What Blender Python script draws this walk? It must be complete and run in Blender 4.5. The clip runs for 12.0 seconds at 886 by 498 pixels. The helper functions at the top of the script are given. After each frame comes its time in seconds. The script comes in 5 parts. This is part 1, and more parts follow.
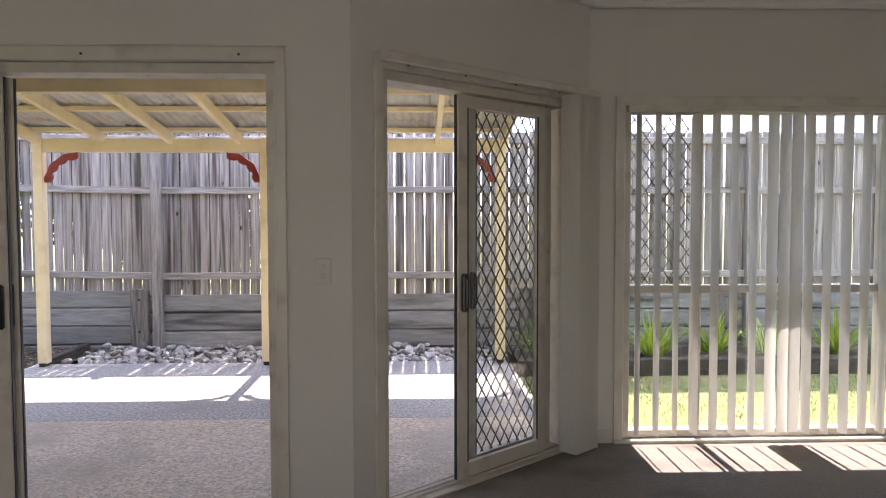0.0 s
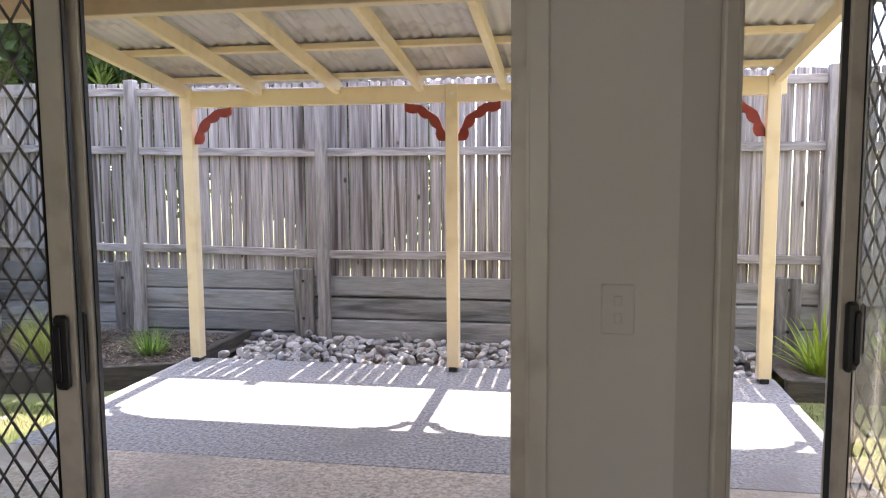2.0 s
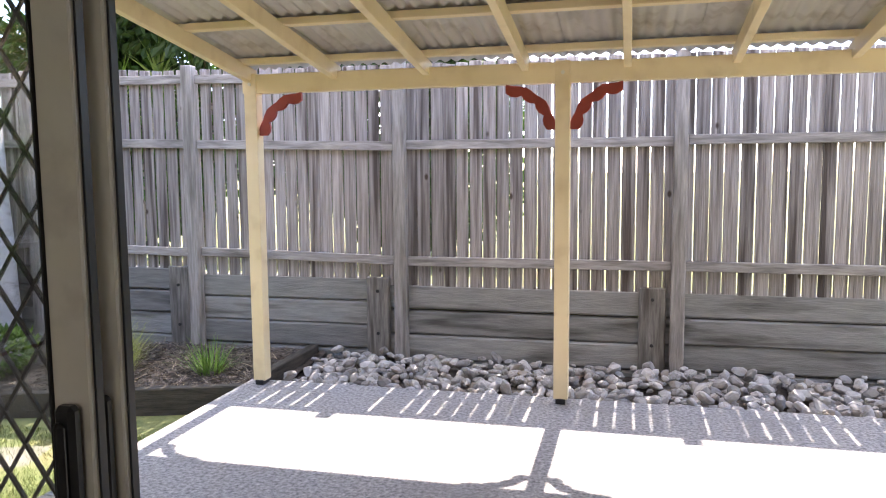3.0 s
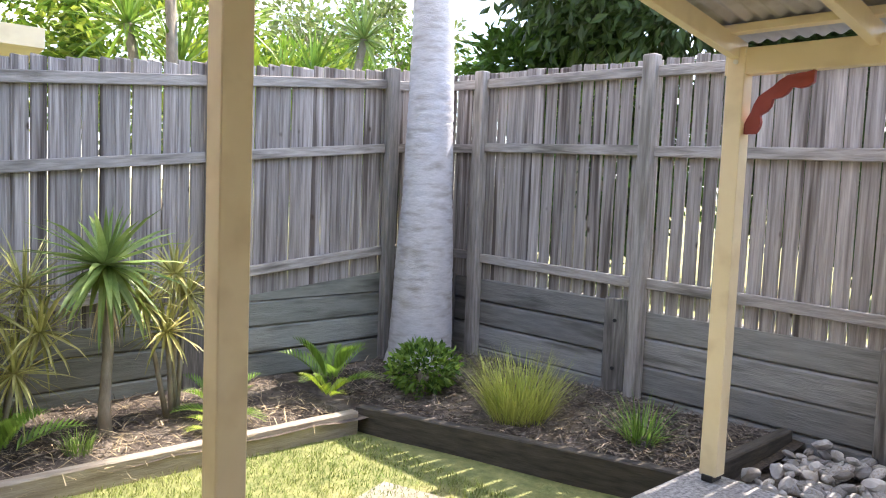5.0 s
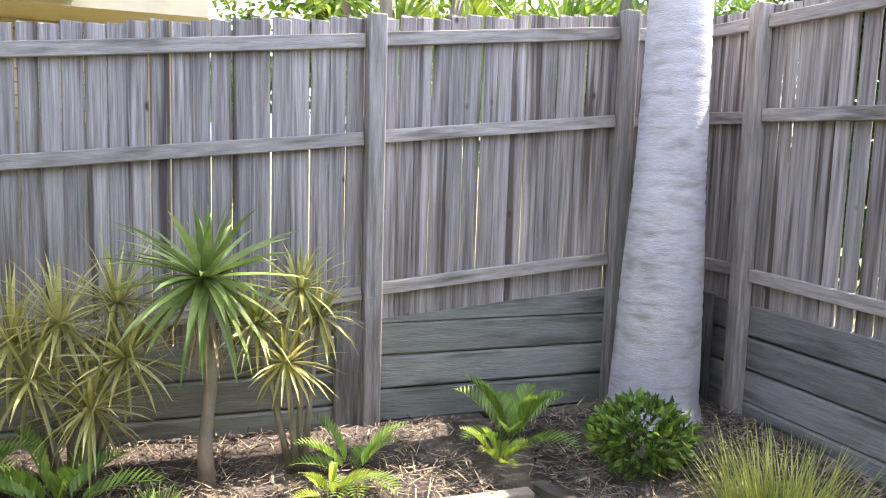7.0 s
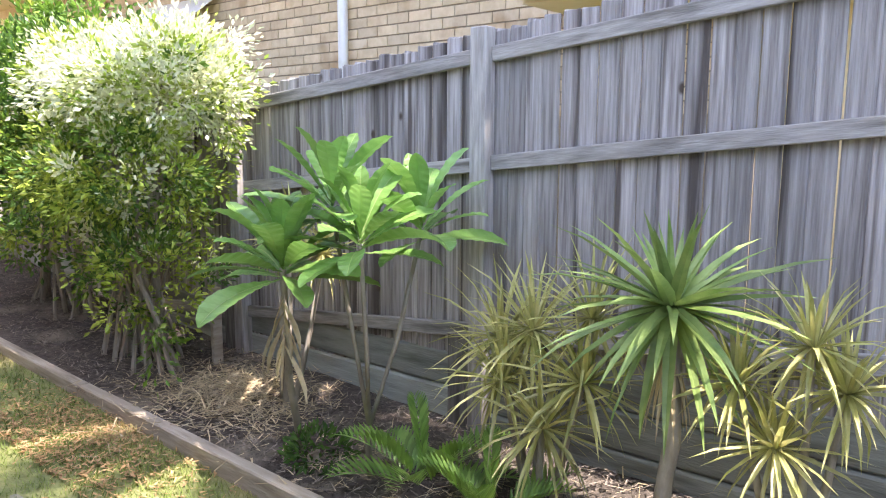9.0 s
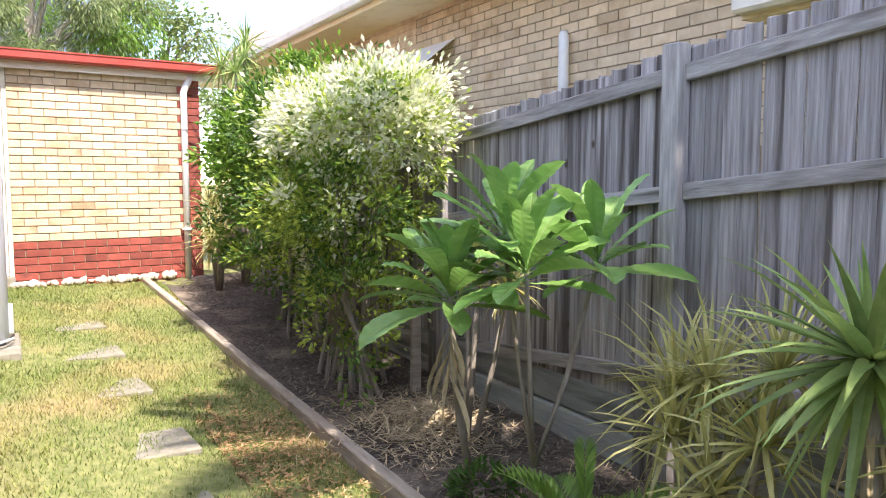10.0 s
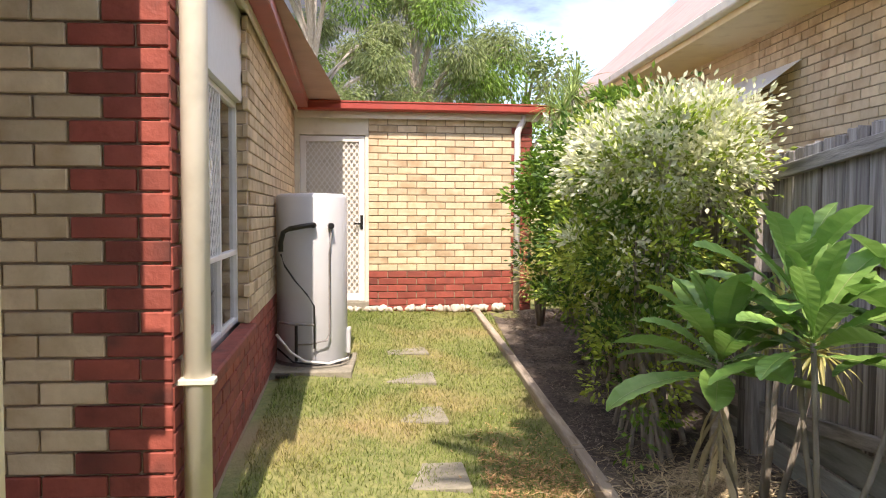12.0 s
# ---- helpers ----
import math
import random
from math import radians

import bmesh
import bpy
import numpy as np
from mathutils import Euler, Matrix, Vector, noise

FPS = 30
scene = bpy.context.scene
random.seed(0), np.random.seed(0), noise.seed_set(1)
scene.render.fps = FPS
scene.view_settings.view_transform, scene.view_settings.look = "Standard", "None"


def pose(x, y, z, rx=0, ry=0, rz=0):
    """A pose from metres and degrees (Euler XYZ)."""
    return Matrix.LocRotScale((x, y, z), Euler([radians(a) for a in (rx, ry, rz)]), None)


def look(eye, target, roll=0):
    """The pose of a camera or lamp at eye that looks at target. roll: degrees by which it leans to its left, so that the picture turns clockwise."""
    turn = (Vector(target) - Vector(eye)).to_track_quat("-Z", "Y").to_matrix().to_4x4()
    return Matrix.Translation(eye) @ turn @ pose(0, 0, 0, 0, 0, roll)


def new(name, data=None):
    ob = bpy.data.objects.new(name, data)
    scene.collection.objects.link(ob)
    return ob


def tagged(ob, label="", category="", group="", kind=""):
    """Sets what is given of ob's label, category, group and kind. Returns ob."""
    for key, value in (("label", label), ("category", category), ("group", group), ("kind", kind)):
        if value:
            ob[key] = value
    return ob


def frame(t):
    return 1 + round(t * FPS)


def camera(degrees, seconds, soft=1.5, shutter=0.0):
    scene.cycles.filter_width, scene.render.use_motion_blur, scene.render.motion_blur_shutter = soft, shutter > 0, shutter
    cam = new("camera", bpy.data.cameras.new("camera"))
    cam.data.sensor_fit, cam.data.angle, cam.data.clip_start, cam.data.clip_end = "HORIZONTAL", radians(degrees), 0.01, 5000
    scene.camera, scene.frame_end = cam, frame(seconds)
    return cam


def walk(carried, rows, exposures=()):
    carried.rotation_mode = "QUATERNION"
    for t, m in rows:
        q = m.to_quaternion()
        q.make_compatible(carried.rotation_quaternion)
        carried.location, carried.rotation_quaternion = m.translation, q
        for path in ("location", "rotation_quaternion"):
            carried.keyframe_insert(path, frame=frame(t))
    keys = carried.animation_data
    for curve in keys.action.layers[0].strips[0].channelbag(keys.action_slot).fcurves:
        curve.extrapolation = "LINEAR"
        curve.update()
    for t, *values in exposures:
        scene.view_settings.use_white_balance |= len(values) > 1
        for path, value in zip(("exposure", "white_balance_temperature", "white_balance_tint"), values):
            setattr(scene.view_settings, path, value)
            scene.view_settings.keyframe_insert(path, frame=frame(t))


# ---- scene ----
cam = camera(60.6, 12.0, soft=1.1)

PATH = [
    (0, (0.538, 0.475, 1.435), (0.604, 2.471, 1.339), -0.1),
    (0.5, (0.43, 0.847, 1.451), (0.352, 2.841, 1.308), -0.3),
    (1, (0.366, 1.278, 1.451), (0.201, 3.264, 1.279), -0.1),
    (1.5, (0.208, 1.758, 1.484), (-0.06, 3.73, 1.288), -0.1),
    (2, (0.024, 2.118, 1.484), (-0.326, 4.077, 1.285), -0.4),
    (2.5, (-0.237, 2.517, 1.476), (-0.645, 4.465, 1.279), -0.6),
    (2.7, (-0.33, 2.665, 1.474), (-0.765, 4.606, 1.274), -0.6),
    (4.3, (-1.03, 3.85, 1.455), (-1.96, 5.61, 1.256), 1.0),
    (4.5, (-1.065, 3.889, 1.448), (-2.132, 5.569, 1.258), 1.3),
    (5, (-1.213, 4.109, 1.411), (-2.669, 5.471, 1.248), 2.3),
    (5.5, (-1.376, 4.355, 1.401), (-3.003, 5.51, 1.256), 2.1),
    (6, (-1.598, 4.732, 1.437), (-3.255, 5.839, 1.266), 0.8),
    (6.5, (-1.841, 5.15, 1.457), (-3.564, 6.145, 1.245), 1.0),
    (7, (-2.12, 5.544, 1.468), (-3.991, 6.208, 1.225), 1.7),
    (7.5, (-2.35, 5.982, 1.442), (-4.329, 6.092, 1.169), 2.1),
    (7.7, (-2.459, 6.181, 1.443), (-4.432, 6.041, 1.148), 2.1),
    (9.3, (-3.348, 6.784, 1.476), (-4.701, 5.335, 1.214), 0.0),
    (9.5, (-3.427, 6.812, 1.477), (-4.671, 5.265, 1.238), 0.0),
    (10, (-3.614, 6.899, 1.39), (-4.612, 5.174, 1.212), 0.0),
    (10.5, (-3.753, 6.861, 1.407), (-4.489, 5.007, 1.262), 0.3),
    (11, (-3.901, 6.834, 1.416), (-4.397, 4.9, 1.297), 0.5),
    (11.5, (-4.039, 6.845, 1.446), (-4.311, 4.866, 1.338), 0.7),
    (12, (-4.101, 6.84, 1.444), (-4.208, 4.845, 1.35), 0.2),
]
EXPOSURES = ((0.0, 3.1, 6600, 24), (2.7, 3.02, 6650, 22), (4.3, 2.74, 6950, 18), (6.0, 2.68, 7000, 20), (7.7, 2.92, 7050, 21), (9.3, 2.78, 6550, 21), (10.0, 2.38, 6700, 21), (10.5, 2.02, 6800, 21), (12.0, 1.88, 7350, 22))
walk(cam, [(t, look(eye, target, roll)) for t, eye, target, roll in PATH], EXPOSURES)

# ---------------------------------------------------------------- light
SUN = Vector((0.0, -0.576, -0.817))       # the way the sunlight travels
sun = new("sun", bpy.data.lights.new("sun", "SUN"))
sun.data.energy, sun.data.angle, sun.data.color = 2.05, radians(0.5), (1.0, 0.95, 0.86)
sun.matrix_world = look((0, 0, 30), Vector((0, 0, 30)) + SUN)

world = bpy.data.worlds.new("sky")
scene.world = world
world.use_nodes = True
wt = world.node_tree
sky = wt.nodes.new("ShaderNodeTexSky")
sky.sky_type, sky.sun_disc = "NISHITA", False
sky.air_density, sky.dust_density, sky.ozone_density = 1.0, 0.2, 2.5
sky.sun_elevation, sky.sun_rotation = radians(54.8), 0.0
wco = wt.nodes.new("ShaderNodeTexCoord")
wmap = wt.nodes.new("ShaderNodeMapping")
wmap.inputs["Scale"].default_value = (1, 1, 2.6)
wno = wt.nodes.new("ShaderNodeTexNoise")
wno.inputs["Scale"].default_value, wno.inputs["Detail"].default_value, wno.inputs["Roughness"].default_value = 2.3, 7, 0.55
wra = wt.nodes.new("ShaderNodeValToRGB")
wra.color_ramp.elements[0].position, wra.color_ramp.elements[1].position = 0.42, 0.56
wmx = wt.nodes.new("ShaderNodeMix")
wmx.data_type = "RGBA"
wt.links.new(wco.outputs["Generated"], wmap.inputs[0])
wt.links.new(wmap.outputs[0], wno.inputs["Vector"])
wt.links.new(wno.outputs["Fac"], wra.inputs[0])
wt.links.new(wra.outputs[0], wmx.inputs[0])
wn2 = wt.nodes.new("ShaderNodeTexNoise")
wn2.inputs["Scale"].default_value, wn2.inputs["Detail"].default_value = 6.0, 6
wr2 = wt.nodes.new("ShaderNodeValToRGB")
wr2.color_ramp.elements[0].position, wr2.color_ramp.elements[1].position = 0.48, 0.82
wr2.color_ramp.elements[0].color, wr2.color_ramp.elements[1].color = (0.17, 0.19, 0.23, 1), (1, 1, 1, 1)
wmu = wt.nodes.new("ShaderNodeVectorMath")
wmu.operation = "SCALE"
wdo = wt.nodes.new("ShaderNodeVectorMath")            # clouds are brighter on the sun's side of the sky
wdo.operation = "DOT_PRODUCT"
wdo.inputs[1].default_value = (0.0, 0.576, 0.817)
wmr = wt.nodes.new("ShaderNodeMapRange")
for i, v in zip((1, 2, 3, 4), (-0.5, 0.9, 1.4, 11.8)):
    wmr.inputs[i].default_value = v
wt.links.new(wco.outputs["Generated"], wdo.inputs[0])
wt.links.new(wdo.outputs["Value"], wmr.inputs[0])
wt.links.new(wmr.outputs[0], wmu.inputs[3])
wt.links.new(wmap.outputs[0], wn2.inputs["Vector"])
wt.links.new(wn2.outputs["Fac"], wr2.inputs[0])
wt.links.new(wr2.outputs[0], wmu.inputs[0])
wt.links.new(wmu.outputs[0], wmx.inputs[7])
wt.links.new(sky.outputs[0], wmx.inputs[6])
wt.links.new(wmx.outputs[2], wt.nodes["Background"].inputs[0])
wt.nodes["Background"].inputs[1].default_value = 0.15

day = new("rear_window_daylight", bpy.data.lights.new("rear_window_daylight", "AREA"))
day.data.shape, day.data.size, day.data.size_y, day.data.energy, day.data.color = "RECTANGLE", 3.5, 1.5, 5.5, (1.0, 0.97, 0.93)
day.matrix_world = look((0.35, -3.2, 1.3), (0.35, 0, 1.3))

# ---------------------------------------------------------------- materials
def material(name, c1, c2=None, scale=8.0, stretch=(1, 1, 1), rough=0.7, bump=0.0, metal=0.0, rand=0.0, spots=None, spot_scale=2.0, spot_range=(0.52, 0.72),
             fine=4.0, coords="Object", trans=0.0, spec=0.5, shift=True):
    m = bpy.data.materials.new(name)
    m.use_nodes = True
    t = m.node_tree
    b = t.nodes["Principled BSDF"]
    b.inputs["Roughness"].default_value, b.inputs["Metallic"].default_value = rough, metal
    b.inputs["Specular IOR Level"].default_value = spec
    c2 = c2 or c1
    co = t.nodes.new("ShaderNodeTexCoord")
    mp = t.nodes.new("ShaderNodeMapping")
    mp.inputs["Scale"].default_value = stretch
    info = t.nodes.new("ShaderNodeObjectInfo")
    t.links.new(co.outputs[coords], mp.inputs[0])
    if shift:
        mul = t.nodes.new("ShaderNodeMath")
        mul.operation = "MULTIPLY"
        mul.inputs[1].default_value = 61.0
        t.links.new(info.outputs["Random"], mul.inputs[0])
        t.links.new(mul.outputs[0], mp.inputs["Location"])
    n1 = t.nodes.new("ShaderNodeTexNoise")
    n1.inputs["Scale"].default_value, n1.inputs["Detail"].default_value, n1.inputs["Roughness"].default_value = scale, 5, 0.62
    t.links.new(mp.outputs[0], n1.inputs["Vector"])
    ramp = t.nodes.new("ShaderNodeValToRGB")
    ramp.color_ramp.elements[0].position, ramp.color_ramp.elements[1].position = 0.3, 0.7
    ramp.color_ramp.elements[0].color, ramp.color_ramp.elements[1].color = (*c1, 1), (*c2, 1)
    t.links.new(n1.outputs["Fac"], ramp.inputs[0])
    colour = ramp.outputs[0]
    if spots:
        n2 = t.nodes.new("ShaderNodeTexNoise")
        n2.inputs["Scale"].default_value, n2.inputs["Detail"].default_value = spot_scale, 4
        t.links.new(mp.outputs[0], n2.inputs["Vector"])
        r2 = t.nodes.new("ShaderNodeValToRGB")
        r2.color_ramp.elements[0].position, r2.color_ramp.elements[1].position = spot_range
        t.links.new(n2.outputs["Fac"], r2.inputs[0])
        mx = t.nodes.new("ShaderNodeMix")
        mx.data_type = "RGBA"
        mx.inputs[7].default_value = (*spots, 1)
        t.links.new(r2.outputs[0], mx.inputs[0])
        t.links.new(colour, mx.inputs[6])
        colour = mx.outputs[2]
    if rand:
        hs = t.nodes.new("ShaderNodeHueSaturation")
        rg = t.nodes.new("ShaderNodeMapRange")
        rg.inputs["To Min"].default_value, rg.inputs["To Max"].default_value = 1 - rand, 1 + rand
        geo = t.nodes.new("ShaderNodeNewGeometry")
        add = t.nodes.new("ShaderNodeMath")
        fr = t.nodes.new("ShaderNodeMath")
        fr.operation = "FRACT"
        t.links.new(info.outputs["Random"], add.inputs[0])
        t.links.new(geo.outputs["Random Per Island"], add.inputs[1])
        t.links.new(add.outputs[0], fr.inputs[0])
        t.links.new(fr.outputs[0], rg.inputs["Value"])
        t.links.new(rg.outputs[0], hs.inputs["Value"])
        t.links.new(colour, hs.inputs["Color"])
        colour = hs.outputs[0]
    t.links.new(colour, b.inputs["Base Color"])
    if bump:
        n3 = t.nodes.new("ShaderNodeTexNoise")
        n3.inputs["Scale"].default_value, n3.inputs["Detail"].default_value = scale * fine, 3
        t.links.new(mp.outputs[0], n3.inputs["Vector"])
        bp = t.nodes.new("ShaderNodeBump")
        bp.inputs["Strength"].default_value, bp.inputs["Distance"].default_value = bump, 0.01
        t.links.new(n3.outputs["Fac"], bp.inputs["Height"])
        t.links.new(bp.outputs[0], b.inputs["Normal"])
    if trans:
        tl = t.nodes.new("ShaderNodeBsdfTranslucent")
        t.links.new(colour, tl.inputs[0])
        ms = t.nodes.new("ShaderNodeMixShader")
        ms.inputs[0].default_value = trans
        t.links.new(b.outputs[0], ms.inputs[1])
        t.links.new(tl.outputs[0], ms.inputs[2])
        t.links.new(ms.outputs[0], t.nodes["Material Output"].inputs[0])
    return m


def glass_material():
    m = bpy.data.materials.new("window_glass")
    m.use_nodes = True
    t = m.node_tree
    t.nodes.remove(t.nodes["Principled BSDF"])
    tr, gl, lw, pw, ad, ms = (t.nodes.new("ShaderNodeBsdfTransparent"), t.nodes.new("ShaderNodeBsdfGlossy"), t.nodes.new("ShaderNodeLayerWeight"),
                              t.nodes.new("ShaderNodeMath"), t.nodes.new("ShaderNodeMath"), t.nodes.new("ShaderNodeMixShader"))
    tr.inputs[0].default_value = (0.93, 0.95, 0.945, 1)
    gl.inputs["Roughness"].default_value = 0.02
    pw.operation, pw.inputs[1].default_value = "POWER", 2.5
    ad.operation, ad.inputs[1].default_value = "ADD", 0.045
    t.links.new(lw.outputs["Facing"], pw.inputs[0])
    t.links.new(pw.outputs[0], ad.inputs[0])
    t.links.new(ad.outputs[0], ms.inputs[0])
    t.links.new(tr.outputs[0], ms.inputs[1])
    t.links.new(gl.outputs[0], ms.inputs[2])
    t.links.new(ms.outputs[0], t.nodes["Material Output"].inputs[0])
    return m


GLASS = glass_material()
WALL_PAINT = material("wall_paint", (0.62, 0.6, 0.56), (0.67, 0.65, 0.61), 1.2, rough=0.75, bump=0.05, fine=60)
CEILING = material("ceiling_paint", (0.75, 0.74, 0.71), (0.79, 0.78, 0.75), 1.5, rough=0.8)
TRIM = material("trim_paint", (0.6, 0.57, 0.5), (0.66, 0.63, 0.56), 5, rough=0.4, spots=(0.5, 0.47, 0.41), spot_scale=6)
ALU = material("door_aluminium", (0.56, 0.52, 0.44), (0.62, 0.58, 0.5), 6, rough=0.38, spots=(0.45, 0.41, 0.35), spot_scale=9)
BLACK = material("black_plastic", (0.012, 0.012, 0.012), (0.02, 0.02, 0.02), 20, rough=0.35)
GRILLE_D = material("dark_grille", (0.05, 0.045, 0.04), (0.08, 0.075, 0.065), 20, rough=0.5, metal=0.3)
GRILLE_W = material("white_grille", (0.75, 0.75, 0.72), (0.8, 0.8, 0.78), 20, rough=0.4)
CARPET = material("carpet", (0.2, 0.175, 0.15), (0.27, 0.24, 0.205), 60, rough=0.95, bump=0.6, spots=(0.17, 0.15, 0.13), spot_scale=3)
VANE = material("blind_fabric", (0.66, 0.64, 0.58), (0.72, 0.7, 0.64), 30, (4, 4, 0.5), rough=0.85, bump=0.1, trans=0.2)
CREAM = material("cream_paint", (0.8, 0.66, 0.4), (0.86, 0.73, 0.47), 3, rough=0.45, bump=0.08, spots=(0.72, 0.58, 0.34), spot_scale=5)
PALE_CREAM = material("pale_cream_paint", (0.72, 0.68, 0.56), (0.78, 0.74, 0.62), 4, rough=0.45, spots=(0.62, 0.58, 0.47), spot_scale=5)
RED_PAINT = material("red_bracket_paint", (0.24, 0.03, 0.016), (0.31, 0.045, 0.025), 10, rough=0.5, bump=0.1)
SHEET = material("roof_sheet", (0.6, 0.58, 0.54), (0.68, 0.66, 0.62), 3, rough=0.5, metal=0.15, spots=(0.42, 0.38, 0.32), spot_scale=5)
PALING = material("weathered_paling", (0.175, 0.152, 0.14), (0.49, 0.455, 0.432), 6.0, (7, 7, 0.25), rough=0.9, bump=0.9, rand=0.24, spots=(0.1, 0.082, 0.072), spot_scale=2.2, spot_range=(0.54, 0.66), fine=3)
def add_knots(m):
    t = m.node_tree
    b = t.nodes["Principled BSDF"]
    old = b.inputs["Base Color"].links[0].from_socket
    co, info, mul, mp = (t.nodes.new("ShaderNodeTexCoord"), t.nodes.new("ShaderNodeObjectInfo"), t.nodes.new("ShaderNodeMath"), t.nodes.new("ShaderNodeMapping"))
    mul.operation, mul.inputs[1].default_value = "MULTIPLY", 37.0
    mp.inputs["Scale"].default_value = (1, 1, 0.6)
    vo, ra, mx = t.nodes.new("ShaderNodeTexVoronoi"), t.nodes.new("ShaderNodeValToRGB"), t.nodes.new("ShaderNodeMix")
    vo.inputs["Scale"].default_value = 5.0
    ra.color_ramp.elements[0].position, ra.color_ramp.elements[1].position = 0.05, 0.1
    ra.color_ramp.elements[0].color, ra.color_ramp.elements[1].color = (1, 1, 1, 1), (0, 0, 0, 1)
    mx.data_type = "RGBA"
    mx.inputs[7].default_value = (0.07, 0.05, 0.038, 1)
    t.links.new(info.outputs["Random"], mul.inputs[0])
    t.links.new(mul.outputs[0], mp.inputs["Location"])
    t.links.new(co.outputs["Object"], mp.inputs[0])
    t.links.new(mp.outputs[0], vo.inputs["Vector"])
    t.links.new(vo.outputs["Distance"], ra.inputs[0])
    t.links.new(ra.outputs[0], mx.inputs[0])
    t.links.new(old, mx.inputs[6])
    t.links.new(mx.outputs[2], b.inputs["Base Color"])


add_knots(PALING)
RAIL = material("fence_rail_timber", (0.24, 0.22, 0.21), (0.46, 0.43, 0.4), 5, (1, 9, 9), rough=0.9, bump=0.5, rand=0.18, spots=(0.13, 0.12, 0.1), spot_scale=2)
RAIL_Y = material("side_rail_timber", (0.25, 0.23, 0.21), (0.48, 0.445, 0.41), 5, (9, 1, 9), rough=0.9, bump=0.5, rand=0.18, spots=(0.14, 0.125, 0.105), spot_scale=2)
POST = material("fence_post_timber", (0.22, 0.205, 0.19), (0.45, 0.42, 0.39), 5, (9, 9, 0.8), rough=0.9, bump=0.5, rand=0.15, spots=(0.12, 0.11, 0.09), spot_scale=1.5)
SLEEPER = material("sleeper_timber", (0.21, 0.21, 0.2), (0.33, 0.325, 0.305), 4, (0.9, 8, 8), rough=0.92, bump=0.6, rand=0.26, spots=(0.08, 0.075, 0.065), spot_scale=1.3)
SLEEPER_POST = material("sleeper_post_timber", (0.1, 0.095, 0.085), (0.29, 0.27, 0.245), 5, (8, 8, 0.8), rough=0.92, bump=0.6, rand=0.15, spots=(0.07, 0.06, 0.05), spot_scale=1.5)
SLEEPER_Y = material("side_sleeper_timber", (0.22, 0.23, 0.2), (0.33, 0.345, 0.3), 4, (8, 0.9, 8), rough=0.92, bump=0.6, rand=0.26, spots=(0.09, 0.09, 0.07), spot_scale=1.3)
EDGING = material("edging_timber", (0.25, 0.2, 0.15), (0.46, 0.4, 0.32), 4, (7, 1, 7), rough=0.9, bump=0.5, spots=(0.19, 0.15, 0.11), spot_scale=2)
DARK_EDGE = material("dark_edging_timber", (0.035, 0.03, 0.025), (0.11, 0.095, 0.075), 4, (1, 7, 7), rough=0.92, bump=0.5)
CONCRETE = material("exposed_aggregate", (0.13, 0.125, 0.125), (0.6, 0.58, 0.56), 48, rough=0.85, bump=0.6, spots=(0.3, 0.28, 0.27), spot_scale=1.3, fine=1.2)
CONCRETE_W = material("warm_aggregate", (0.3, 0.24, 0.18), (0.78, 0.69, 0.57), 48, rough=0.85, bump=0.4, spots=(0.38, 0.33, 0.27), spot_scale=1.2, fine=1.2)
PAVER = material("stepping_stone", (0.2, 0.19, 0.145), (0.32, 0.295, 0.23), 25, rough=0.9, bump=0.3, spots=(0.36, 0.33, 0.27), spot_scale=4)
STONE = material("river_stone", (0.3, 0.285, 0.275), (0.56, 0.54, 0.52), 9, rough=0.85, bump=0.3, rand=0.38, spots=(0.27, 0.22, 0.17), spot_scale=4)
WHITE_STONE = material("white_pebble", (0.48, 0.43, 0.36), (0.62, 0.56, 0.48), 12, rough=0.85, rand=0.2)
SOIL = material("lawn_soil", (0.13, 0.16, 0.05), (0.29, 0.29, 0.11), 14, rough=0.95, bump=0.9, spots=(0.36, 0.27, 0.14), spot_scale=0.8, spot_range=(0.5, 0.68), shift=False)
MULCH = material("bark_mulch", (0.045, 0.036, 0.03), (0.15, 0.12, 0.098), 26, rough=0.97, bump=1.0, spots=(0.3, 0.25, 0.19), spot_scale=2.5, shift=False)
CHIP = material("mulch_chip", (0.06, 0.048, 0.04), (0.31, 0.26, 0.21), 30, rough=0.95, rand=0.6)
STRAW = material("dry_straw", (0.42, 0.33, 0.2), (0.58, 0.48, 0.31), 30, rough=0.95, rand=0.35)
GRASS = material("grass_blade", (0.125, 0.195, 0.04), (0.28, 0.315, 0.085), 1.3, rough=0.7, rand=0.4, trans=0.3, spots=(0.46, 0.36, 0.16), spot_scale=0.8, spot_range=(0.5, 0.7), shift=False)
BRICK_C = material("cream_brick", (0.56, 0.43, 0.27), (0.69, 0.56, 0.38), 9, rough=0.85, bump=0.35, rand=0.13, spots=(0.4, 0.27, 0.15), spot_scale=3.0)
BRICK_R = material("red_brick", (0.23, 0.05, 0.034), (0.37, 0.09, 0.062), 10, rough=0.75, bump=0.35, rand=0.22, spots=(0.14, 0.04, 0.03), spot_scale=5)
MORTAR = material("mortar", (0.4, 0.31, 0.23), (0.52, 0.42, 0.32), 30, rough=0.95, bump=0.4)
# Mortar darkened so the wing wall's recessed joints hold their shadow in the colour.
MORTAR_N = material("joint_shadow_mortar", (0.26, 0.2, 0.13), (0.36, 0.29, 0.2), 30, rough=0.95, bump=0.4)
GUTTER = material("red_gutter_paint", (0.34, 0.05, 0.035), (0.4, 0.07, 0.05), 5, rough=0.4, spots=(0.28, 0.07, 0.05), spot_scale=3)
ROOFTILE = material("pinkish_roof", (0.42, 0.27, 0.24), (0.5, 0.34, 0.31), 4, rough=0.8, spots=(0.35, 0.24, 0.22), spot_scale=2)
